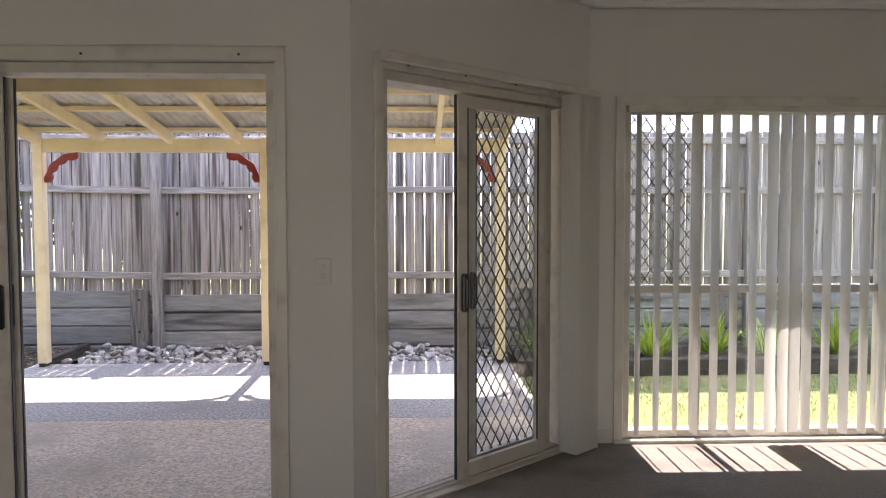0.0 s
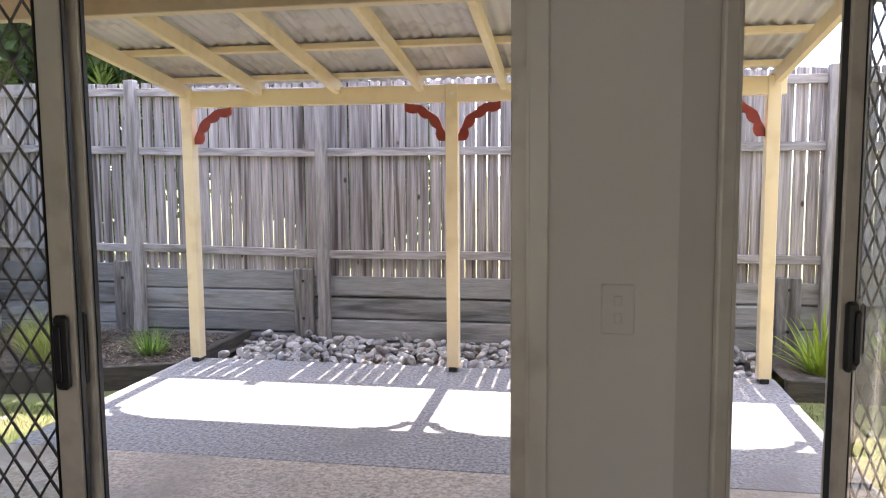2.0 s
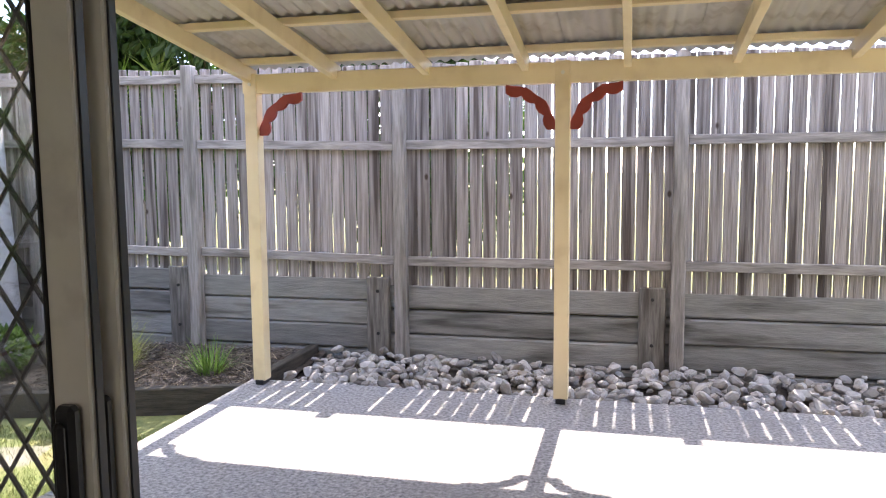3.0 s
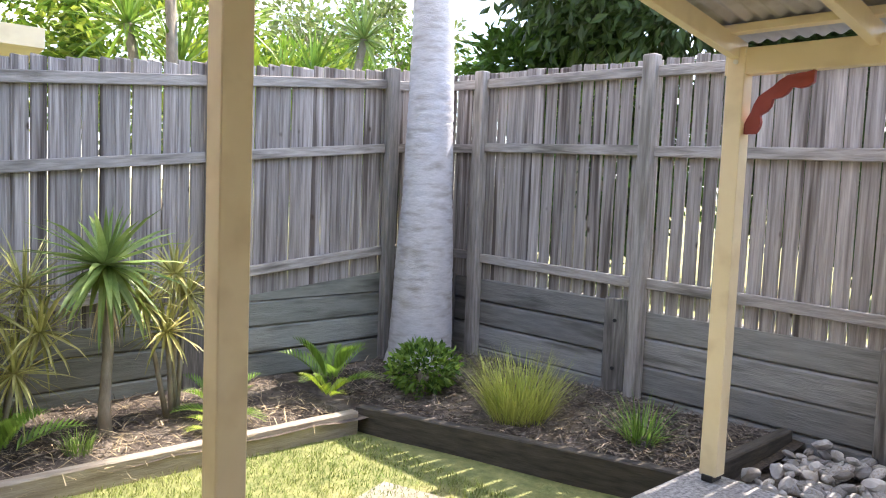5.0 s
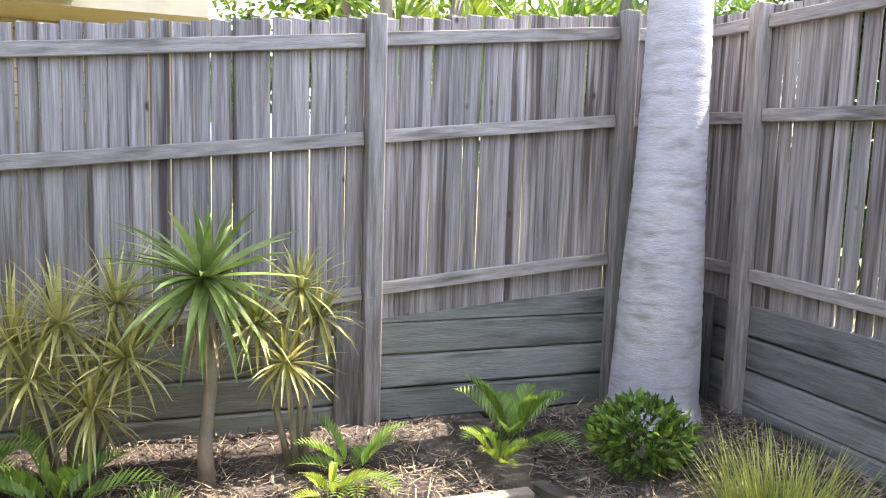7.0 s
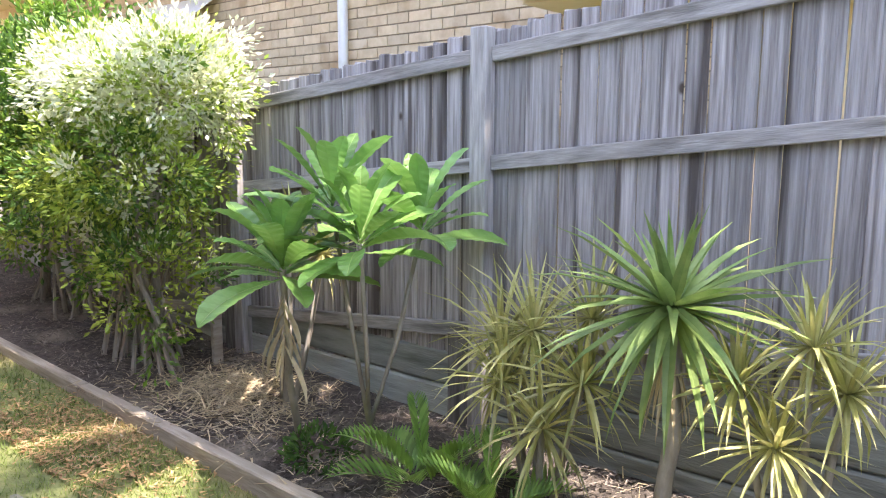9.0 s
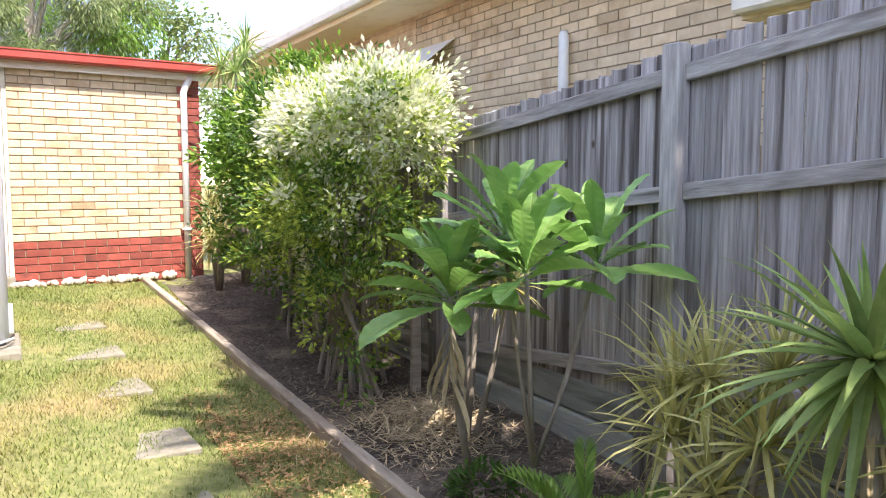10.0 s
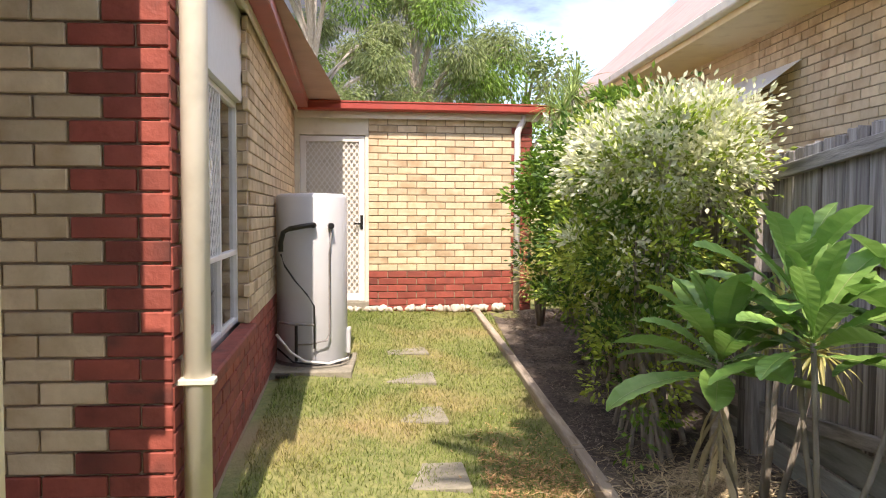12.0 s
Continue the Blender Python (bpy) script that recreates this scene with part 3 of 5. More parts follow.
def vane_mesh(w=0.089, h=1.96):
    bm = bmesh.new()
    rows = []
    for z in (0, h / 2, h):
        rows.append([bm.verts.new((x, 0.006 * (1 - (2 * x / w) ** 2), z)) for x in (-w / 2, -w / 4, 0, w / 4, w / 2)])
    for a, b in zip(rows, rows[1:]):
        for i in range(4):
            bm.faces.new((a[i], a[i + 1], b[i + 1], b[i]))
    me = mesh_of(bm, VANE, True)
    return me


VANE_ME = vane_mesh()


def vertical_blind():
    b = thing("vertical_blind", "cream vertical blind with its vanes turned part open", "blind")
    part("head_rail", boxes((1.81, 5.03, 2.04, 3.99, 5.062, 2.078), bevel=0.003), TRIM, b)
    rng = random.Random(4)
    x = 1.87
    while x < 3.95:
        ang = 98 + rng.uniform(-6, 6)
        if 2.66 < x < 2.9:
            ang = rng.uniform(8, 22)
        part("vane", VANE_ME, VANE, b, m=pose(x, 5.022 + rng.uniform(-0.004, 0.004), 0.07, 0, 0, ang))
        x += 0.118 if not 2.6 < x < 2.85 else 0.075
    part("chain", tube([(1.86, 5.022, 0.078), (3.95, 5.022, 0.075)], 0.002, 5), TRIM, b)


vertical_blind()


def stacked_blind():
    b = thing("vertical_blind", "cream vertical blind drawn into a stack beside the corner door", "blind")
    b.matrix_basis = BAY_M
    part("head_rail", boxes((0.1, -0.125, 2.11, BAY_L - 0.07, -0.085, 2.15), bevel=0.003), TRIM, b)
    rng = random.Random(9)
    wide = vane_mesh(0.127, 2.07)
    for k in range(18):
        part("vane", wide, VANE, b, m=pose(BAY_L - 0.1 - k * 0.0125, -0.088 + rng.uniform(-0.004, 0.004), 0.035, 0, 0, 88 + rng.uniform(-3, 3)))


stacked_blind()


def light_switch():
    s = thing("light_switch", "white double rocker switch on the plaster wall", "light switch", at=(0.115, 3.859, 1.175))
    part("plate", boxes((-0.037, -0.008, -0.058, 0.037, -0.001, 0.058), bevel=0.003), WALL_PAINT, s)
    for z in (-0.02, 0.02):
        part("rocker", boxes((-0.009, -0.015, z - 0.012, 0.009, -0.0105, z + 0.012), bevel=0.002), WALL_PAINT, s)


light_switch()

def rear_window():
    w = thing("window_3", "wide aluminium window in the rear wall of the room", "window", at=(-1.5, -3.08, 0), kind="structure")
    part("window_frame", boxes((0, -0.03, 0.5, 0.05, 0.03, 2.1), (3.65, -0.03, 0.5, 3.7, 0.03, 2.1), (0, -0.03, 2.05, 3.7, 0.03, 2.1), (0, -0.03, 0.5, 3.7, 0.03, 0.55), (1.82, -0.03, 0.5, 1.88, 0.03, 2.1), bevel=0.003), ALU, w)
    for a, b in ((0.05, 1.82), (1.88, 3.65)):
        g = part("pane", boxes((a, -0.003, 0.55, b, 0.003, 2.05)), GLASS, w)
        g.visible_shadow = False


rear_window()

# ---------------------------------------------------------------- brickwork
BL, BH, JO = 0.23, 0.076, 0.010


def brick_mesh(length, depth, mat):
    bm = boxes((0.0, -0.017, 0.0, length, depth, BH), bevel=0.004)
    return mesh_of(bm, mat)


BRICKS = {}


def brick(length, mat):
    key = (round(length, 3), mat.name)
    if key not in BRICKS:
        BRICKS[key] = brick_mesh(length, 0.02, mat)
    return BRICKS[key]


def lay_bricks(parent, m, length, z0, courses, kind, holes=(), limit=99.0, flip=False, phase=1, rng=None):
    """Courses in stretcher bond along x from 0, faces towards -y. kind(x, course, length) gives the brick's material."""
    rng = rng or random.Random(1)
    rest = {}
    for c in range(courses):
        z = z0 + c * (BH + JO)
        x = 0.0
        first = True
        while x < length - 0.02:
            L = BL
            if first and c % 2 == phase:
                L = (BL - JO) / 2
            first = False
            L = min(L, length - x)
            if length - x - L < 0.035:
                L = length - x
            mid, zm = x + L / 2, z + BH / 2
            if not any(a < mid < b and lo < zm < hi for a, b, lo, hi in holes):
                mat = kind(mid, c, L)
                loc = m @ pose(length - x - L if flip else x, rng.uniform(-0.0015, 0.0015), z, 0, 0, rng.uniform(-0.25, 0.25))
                if mid < limit:
                    part("brick", brick(L, mat), mat, parent, m=loc)
                else:
                    v, f = rest.setdefault(mat.name, ([], []))
                    i = len(v)
                    v += [tuple(m @ Vector(p)) for p in ((x, -0.012, z), (x + L, -0.012, z), (x + L, -0.012, z + BH), (x, -0.012, z + BH), (x, 0.01, z), (x + L, 0.01, z), (x + L, 0.01, z + BH), (x, 0.01, z + BH))]
                    f += [(i, i + 1, i + 2, i + 3), (i + 3, i + 2, i + 6, i + 7), (i, i + 4, i + 5, i + 1), (i, i + 3, i + 7, i + 4), (i + 1, i + 5, i + 6, i + 2)]
            x += L + JO
    for nm, (v, f) in rest.items():
        me = bpy.data.meshes.new("mesh")
        me.from_pydata(v, [], f)
        me.materials.append(bpy.data.materials[nm])
        ob = new("brickwork", me)
        ob.parent = parent
        tagged(ob, kind="stuff")


SIDE = pose(-3.265, 4.05, 0, 0, 0, 4.15)               # house corner: -y runs along the side wall, x' = 0 is its face
BAND = 0.728
Z0 = BAND - 7 * 0.086

bw = thing("wall_back_brick", "cream brick wall with red toothed quoins and a red base", "brick wall", kind="structure")
part("mortar", boxes((-3.245, 3.985, -0.25, D1L, 4.04, TOP)), MORTAR, bw)


def back_kind(x, c, L):
    if c < 5:
        return BRICK_R
    return BRICK_R if x < (0.345 if c % 2 else 0.23) else BRICK_C


lay_bricks(bw, pose(D1L - 0.02, 4.042, 0, 0, 0, 180), 3.265 + D1L - 0.02, 0.06, 31, back_kind, flip=True)
sw = thing("wall_side_brick", "cream brick side wall with red corner bricks and a red base", "brick wall", kind="structure")
sw.matrix_basis = SIDE
WS0, WS1 = 0.36, 2.22
part("mortar", boxes((0.012, -6.6, -0.25, 0.06, -WS1, 2.72), (0.012, -WS0, -0.25, 0.06, -0.02, 2.72), (0.012, -WS1, -0.25, 0.06, -WS0, BAND - 0.01)), MORTAR, sw)
lay_bricks(sw, pose(0.012, 0.0, 0, 0, 0, -90), 6.6, Z0, 31, lambda x, c, L: BRICK_R if c < 7 or x < (0.23 if c % 2 else 0.115) else BRICK_C,
           holes=((WS0 - 0.02, WS1 + 0.02, BAND - 0.02, 3.0),), limit=3.9, phase=0)
part("reveal", boxes((0.016, -WS1 - 0.001, BAND, 0.13, -WS1 + 0.002, 2.72)), MORTAR, sw)
for c in range(23):
    part("brick", boxes((0.013, -WS1 - 0.001, BAND + c * 0.086, 0.128, -WS1 + 0.012, BAND + c * 0.086 + BH), bevel=0.003), BRICK_C, sw)


def side_window():
    w = thing("window_2", "white aluminium window with diamond mesh, brick sill below", "window", kind="structure")
    w.matrix_basis = SIDE
    part("window_frame", boxes((0.075, -WS1, BAND, 0.12, -WS1 + 0.04, 2.15), (0.075, -WS0 - 0.04, BAND, 0.12, -WS0, 2.15), (0.075, -WS1, 2.11, 0.12, -WS0, 2.15), (0.075, -WS1, BAND, 0.12, -WS0, BAND + 0.04), (0.07, -WS1, 1.17, 0.12, -WS0, 1.21), (0.07, -0.96, BAND, 0.12, -0.92, 2.15), (0.07, -1.6, BAND, 0.12, -1.56, 2.15), bevel=0.003), GRILLE_W, w)
    part("head_panel", boxes((0.04, -WS1, 2.15, 0.1, -WS0, 2.72)), GRILLE_W, w, "white sheet panel above the window")
    for a, b in ((-WS1 + 0.04, -1.6), (-1.56, -0.96), (-0.92, -WS0 - 0.04)):
        for z0, z1 in ((BAND + 0.04, 1.17), (1.21, 2.11)):
            g = part("pane", boxes((0.098, a, z0, 0.102, b, z1)), GLASS, w)
            g.visible_shadow = False
    part("grille", grille(0.58, 0.9, 0.075, 0.11), GRILLE_W, w, "white diamond mesh", m=pose(0.085, -1.56, 1.21, 0, 0, 90))
    part("window_sill", boxes((-0.045, -WS1 - 0.01, BAND - 0.075, 0.07, -WS0 + 0.01, BAND - 0.006), bevel=0.01), BRICK_R, w, "red-painted sloping sill")


side_window()


def downpipe(name, at, z0, z1, label, elbow, mat=PALE_CREAM, m=None, r=0.052):
    d = thing(name, label, "downpipe")
    d.matrix_basis = (m or Matrix()) @ pose(*at)
    pts = [(0, 0, z0), (0, 0, z1 - 0.22)]
    if elbow:
        pts += [(0.0, 0.0, z1 - 0.17), (elbow * 0.35, 0.0, z1 - 0.1), (elbow * 0.9, 0, z1 - 0.03), (elbow, 0, z1 + 0.05)]
    else:
        pts += [(0, 0, z1)]
    part("pipe", tube(pts, r, 14), mat, d, smooth=True)
    part("clip", boxes((-r - 0.02, -0.012 + 0.0, 0.8, r + 0.02, r + 0.006, 0.822), (-r - 0.004, -r - 0.004, 0.8, r + 0.004, 0.012, 0.822), bevel=0.003), mat, d, "pipe strap")
    return d


downpipe("downpipe", (-0.068, -0.1, 0), -0.2, 2.7, "round cream downpipe strapped to the house corner", 0, m=SIDE)

# ---------------------------------------------------------------- side wing across the end of the passage
wg = thing("wall_wing_brick", "sunlit cream brick wall with a red brick base and red quoin", "brick wall", kind="structure")
wg.matrix_basis = SIDE
SY = -6.6
WX0, WX1 = -2.96, -0.9
part("mortar", boxes((WX0 + 0.005, SY - 0.1, -0.2, WX1, SY - 0.012, 2.72)), MORTAR_N, wg)
WM = pose(WX1, SY - 0.012, 0, 0, 0, 180)


def wing_kind(x, c, L):
    return BRICK_R if c < 7 or x > 1.84 else BRICK_C


lay_bricks(wg, WM, WX1 - WX0, Z0, 30, wing_kind)
part("return_wall", boxes((WX0 - 0.0, -12.0, -0.3, WX0 + 0.1, SY - 0.1, 2.72)), BRICK_R, wg)
part("inner_wall", boxes((-0.95, SY - 2.2, -0.2, 0.35, SY - 2.1, 2.72)), WALL_PAINT, wg)


def wing_door():
    d = thing("door_3", "closed white security screen door with diamond mesh", "door", kind="structure")
    d.matrix_basis = SIDE
    y = SY
    part("jamb", boxes((-0.9, y - 0.09, 0.3, -0.855, y - 0.01, 2.44), (-0.06, y - 0.09, 0.3, 0.03, y - 0.01, 2.44), (-0.9, y - 0.09, 2.4, 0.03, y - 0.01, 2.66), bevel=0.003), PALE_CREAM, d, "pale painted door jamb and head panel")
    lf = part("leaf", boxes((-0.85, y - 0.06, 0.35, -0.78, y - 0.025, 2.39), (-0.135, y - 0.06, 0.35, -0.065, y - 0.025, 2.39), (-0.85, y - 0.06, 2.32, -0.065, y - 0.025, 2.39), (-0.85, y - 0.06, 0.35, -0.065, y - 0.025, 0.45), bevel=0.003), GRILLE_W, d)
    part("grille", grille(0.645, 1.87, 0.066, 0.09, 0.009), GRILLE_W, lf, "white diamond mesh", m=pose(-0.78, y - 0.042, 0.45))
    part("backing", boxes((-0.85, y - 0.088, 0.35, -0.065, y - 0.075, 2.39)), TRIM, lf)
    part("handle", boxes((-0.83, y - 0.025, 1.24, -0.795, y - 0.012, 1.42), (-0.815, y - 0.012, 1.3, -0.72, y + 0.012, 1.325), bevel=0.004), BLACK, lf, "black lever handle")
    part("threshold", boxes((-0.9, y - 0.1, 0.2, 0.03, y + 0.06, 0.345), bevel=0.006), PAVER, d)


wing_door()


def wing_roof():
    r = thing("wing_roof", "red metal gutter over a pale soffit on the wing", "roof edge", kind="structure")
    r.matrix_basis = SIDE
    part("soffit", boxes((-3.12, SY - 3, 2.66, 0.1, SY + 0.06, 2.69)), PALE_CREAM, r)
    part("fascia", boxes((-3.12, SY + 0.06, 2.6, 0.06, SY + 0.08, 2.7)), PALE_CREAM, r)
    bm = bmesh.new()
    prof = ((0.082, 2.68), (0.2, 2.68), (0.215, 2.7), (0.215, 2.765), (0.225, 2.775), (0.225, 2.79), (0.205, 2.79), (0.2, 2.705), (0.095, 2.705), (0.09, 2.8), (0.082, 2.8))
    ends = [[bm.verts.new((x, SY + a, b)) for a, b in prof] for x in (-3.2, 0.1)]
    n = len(prof)
    for i in range(n):
        bm.faces.new((ends[0][i], ends[0][(i + 1) % n], ends[1][(i + 1) % n], ends[1][i]))
    bm.faces.new(ends[0]), bm.faces.new(ends[1][::-1])
    bmesh.ops.recalc_face_normals(bm, faces=bm.faces)
    part("gutter", bm, GUTTER, r, "red metal gutter")
    part("roofing", prism([(-3.15, SY - 6), (0.1, SY - 6), (0.1, SY + 0.09), (-3.15, SY + 0.09)], 2.72, 2.75), ROOFTILE, r)


wing_roof()
downpipe("downpipe", (-2.76, SY + 0.055, 0), 0.18, 2.62, "white round downpipe on the wing wall", -0.07, GRILLE_W, SIDE, 0.04)


def house_eaves():
    r = thing("house_roof", "house roof with a red-brown gutter along the side wall", "roof", kind="structure")
    g = part("gutter", boxes((-0.17, -6.45, 2.7, -0.06, 0.12, 2.712), (-0.178, -6.45, 2.7, -0.166, 0.12, 2.8), (-0.062, -6.45, 2.7, -0.05, 0.12, 2.82), bevel=0.003), GUTTER, r, "red-brown metal gutter", m=SIDE)
    part("fascia", boxes((-0.05, -6.6, 2.66, -0.03, 0.1, 2.8)), PALE_CREAM, r, m=SIDE)
    part("soffit", boxes((-0.05, -6.6, 2.735, 0.2, 0.1, 2.75)), PALE_CREAM, r, m=SIDE)
    bm = bmesh.new()
    b = [bm.verts.new(p) for p in ((-3.4, -9, 2.8), (5.0, -9, 2.8), (5.0, 4.2, 2.8), (-3.33, 4.2, 2.8))]
    a = [bm.verts.new(p) for p in ((0.6, -6, 4.4), (0.9, 1.2, 4.4))]
    for f in ((b[0], b[1], a[0]), (b[1], b[2], a[1], a[0]), (b[2], b[3], a[1]), (b[3], b[0], a[0], a[1]), (b[3], b[2], b[1], b[0])):
        bm.faces.new(f)
    part("roofing", bm, ROOFTILE, r, "pinkish tiled roof")
    part("window_eave", boxes((1.75, 4.2, 2.76, 5.0, 6.18, 2.8), (1.75, 6.17, 2.45, 5.0, 6.21, 2.82)), CREAM, r, "cream eave over the window")


house_eaves()

# ---------------------------------------------------------------- pergola
def bracket_mesh():
    """A scalloped fretwork corner bracket in the plane y = 0, from the post at x = 0 up and out to the beam."""
    outer, inner = [], []
    for i in range(13):
        a = math.pi / 2 * i / 12
        outer.append((0.31 - (0.31 + 0.006 * math.sin(i * 1.6)) * math.cos(a), -0.28 + (0.28 + 0.006 * math.sin(i * 1.6)) * math.sin(a)))
        r = 0.245 + 0.012 * math.cos(i * math.pi / 1.5)
        inner.append((0.31 - r * math.cos(a), -0.28 + (r - 0.03) * math.sin(a)))
    bm = bmesh.new()
    fr = [[bm.verts.new((x, y, z)) for x, z in outer] for y in (-0.012, 0.012)]
    fi = [[bm.verts.new((x, y, z)) for x, z in inner] for y in (-0.012, 0.012)]
    for i in range(12):
        bm.faces.new((fr[0][i], fr[0][i + 1], fi[0][i + 1], fi[0][i]))
        bm.faces.new((fi[1][i], fi[1][i + 1], fr[1][i + 1], fr[1][i]))
        bm.faces.new((fr[0][i], fr[1][i], fr[1][i + 1], fr[0][i + 1]))
        bm.faces.new((fi[0][i + 1], fi[1][i + 1], fi[1][i], fi[0][i]))
    for i in (0, 12):
        bm.faces.new((fr[0][i], fi[0][i], fi[1][i], fr[1][i]))
    bmesh.ops.recalc_face_normals(bm, faces=bm.faces)
    return mesh_of(bm, RED_PAINT)


def build_pergola():
    p = thing("pergola", "cream-painted timber pergola with a corrugated roof over the patio", "pergola")
    FY, RY = 7.66, 5.1
    slope = 0.15
    under = lambda y: 2.07 + slope * (FY - y)
    bme = bracket_mesh()
    for i, x in enumerate((-2.97, -0.89, 1.32)):
        post = part("post", boxes((x - 0.045, FY - 0.045, 0.03, x + 0.045, FY + 0.045, 2.13), bevel=0.004), CREAM, p)
        part("post_shoe", boxes((x - 0.03, FY - 0.05, 0.0, x + 0.03, FY + 0.05, 0.035), bevel=0.003), BLACK, post, "dark metal post shoe")
        part("bolt", tube([(x, FY - 0.052, 2.06), (x, FY - 0.044, 2.06)], 0.012, 8), PALE_CREAM, post)
        if i < 2:
            part("bracket", bme, RED_PAINT, p, "dark red fretwork bracket", m=pose(x + 0.045, FY, 2.0))
        if i > 0:
            part("bracket", bme, RED_PAINT, p, "dark red fretwork bracket", m=pose(x - 0.045, FY, 2.0, 0, 0, 180))
    part("front_beam", boxes((-3.03, FY - 0.035, 2.0, 1.4, FY + 0.035, 2.125), bevel=0.004), CREAM, p)
    near = part("post", boxes((-3.18, 5.05, -0.25, -3.095, 5.145, 2.15), bevel=0.004), CREAM, p)
    part("rear_beam", boxes((-3.24, RY - 0.035, 2.15, 1.08, RY + 0.035, 2.45), bevel=0.004), CREAM, p)
    ang = math.degrees(math.atan(slope))
    for x in (-2.98, -2.37, -1.75, -1.12, -0.51, 0.1, 0.72, 1.34):
        y0 = RY if x < 1.2 else 5.3
        L = (FY + 0.03 - y0) / math.cos(math.radians(ang))
        part("rafter", boxes((-0.0225, 0.0, 0.0, 0.0225, L, 0.095), bevel=0.003), CREAM, p, m=pose(x, y0, under(y0), -ang, 0, 0))
    for y in (5.35, 6.88, 7.55):
        part("purlin", boxes((-3.05, y - 0.035, under(y) + 0.09, 1.42, y + 0.035, under(y) + 0.13), bevel=0.003), CREAM, p)
    w, pitch, amp = 0.76, 0.076, 0.009
    for k in range(6):
        x0 = -3.17 + k * w
        n = int(w / pitch * 6) + 1
        v, f = [], []
        for end in (0, 1):
            for i in range(n + 1):
                x = x0 + i * w / n * 1.02
                y = 7.82 if end else min(max(4.07, 4.02 + (x - 0.05) * 0.976), 5.29)
                v.append((x, y, under(y) + 0.142 + amp * math.sin(i * math.tau / 6) + 0.001 * k))
        f = [(i, i + 1, n + 2 + i, n + 1 + i) for i in range(n)]
        me = bpy.data.meshes.new("mesh")
        me.from_pydata(v, [], f)
        me.materials.append(SHEET)
        me.polygons.foreach_set("use_smooth", [True] * len(me.polygons))
        ob = part("roof_sheet", me, SHEET, p)
        so = ob.modifiers.new("thickness", "SOLIDIFY")
        so.thickness = 0.0015
    part("wall_plate", boxes((-3.0, 4.06, under(4.1) - 0.02, 0.2, 4.11, under(4.1) + 0.12)), CREAM, p)


build_pergola()

# ---------------------------------------------------------------- fences
rngf = random.Random(12)
PAL_L = 1.78
PAL_W = (0.092, 0.095, 0.098, 0.1, 0.102)
PAL_MESH = []
for k in range(5):
    w = PAL_W[k]
    bmp = boxes((-w / 2, -0.009, 0.0, w / 2, 0.009, PAL_L), bevel=0.0065)
    for vv in bmp.verts:
        if vv.co.z > 1.7:
            vv.co.z += rngf.uniform(-0.008, 0.008)
    PAL_MESH.append(mesh_of(bmp, PALING))


def back_fence():
    f = thing("fence", "weathered grey paling fence on timber sleepers along the back", "fence")
    fall = lambda x: -0.02 * (min(x, -2.2) + 5.5)
    x = -6.3
    while x < 8.0:
        gaps = (0.003, 0.005, 0.007, 0.011) if x > -3.4 else (0.01, 0.013, 0.017) if x > -5.3 else (0.001, 0.002, 0.003)
        k = rngf.randrange(5)
        x += PAL_W[k] / 2
        part("paling", PAL_MESH[k], PALING, f, m=pose(x, 8.7865 + rngf.uniform(0, 0.004), 0.6 + fall(x) + rngf.uniform(-0.012, 0.008), rngf.uniform(-0.25, 0.05), rngf.uniform(-0.2, 0.2), rngf.uniform(-1.2, 1.2)))
        x += PAL_W[k] / 2 + rngf.choice(gaps)
    posts = (-5.75, -4.13, -2.27, -0.13, 2.04, 4.2, 6.35)
    for px in posts:
        part("post", boxes((px - 0.05, 8.685, -0.08, px + 0.05, 8.775, 2.39 + fall(px) + rngf.uniform(-0.015, 0.015)), bevel=0.006), POST, f)
    ends = [-6.27] + list(posts) + [8.0]
    for z in (2.285, 1.745, 0.82):
        for a, b in zip(ends, ends[1:]):
            a2, b2 = a + (0.052 if a in posts else 0), b - (0.052 if b in posts else 0)
            za, zb = z + fall(a2) + rngf.uniform(-0.008, 0.008), z + fall(b2) + rngf.uniform(-0.008, 0.008)
            part("rail", boxes((0.0, -0.0205, -0.037, b2 - a2, 0.0205, 0.037), bevel=0.004), RAIL, f, m=pose(a2, 8.7555, za, 0, -math.degrees(math.atan2(zb - za, b2 - a2)), 0))
    r = thing("retaining_wall", "low grey timber sleeper retaining wall under the back fence", "retaining wall")
    sp = (-6.1, -4.31, -2.475, -0.31, 1.75, 3.95, 6.1)
    for s in sp:
        part("sleeper_post", boxes((s - 0.1, 8.735, -0.12, s + 0.1, 8.766, (0.66 if s < -3 else 0.6) + rngf.uniform(-0.015, 0.02)), bevel=0.01), SLEEPER_POST, r)
        for zb in (0.15, 0.5):
            part("bolt", tube([(s, 8.737, zb), (s, 8.724, zb)], 0.014, 8), BLACK, r)
    seg = [-6.3] + list(sp[1:]) + [8.0]
    for i, (a, b) in enumerate(zip(seg, seg[1:])):
        for zt in [(0.65, 0.605, 0.555)[min(i, 2)] - 0.204 * q for q in range(4)]:
            dz = rngf.uniform(-0.008, 0.008)
            part("sleeper", boxes((a + 0.004, 8.768 + rngf.uniform(0, 0.01), zt - 0.195 + dz, b - 0.004, 8.86, zt + dz), bevel=0.014), SLEEPER, r)


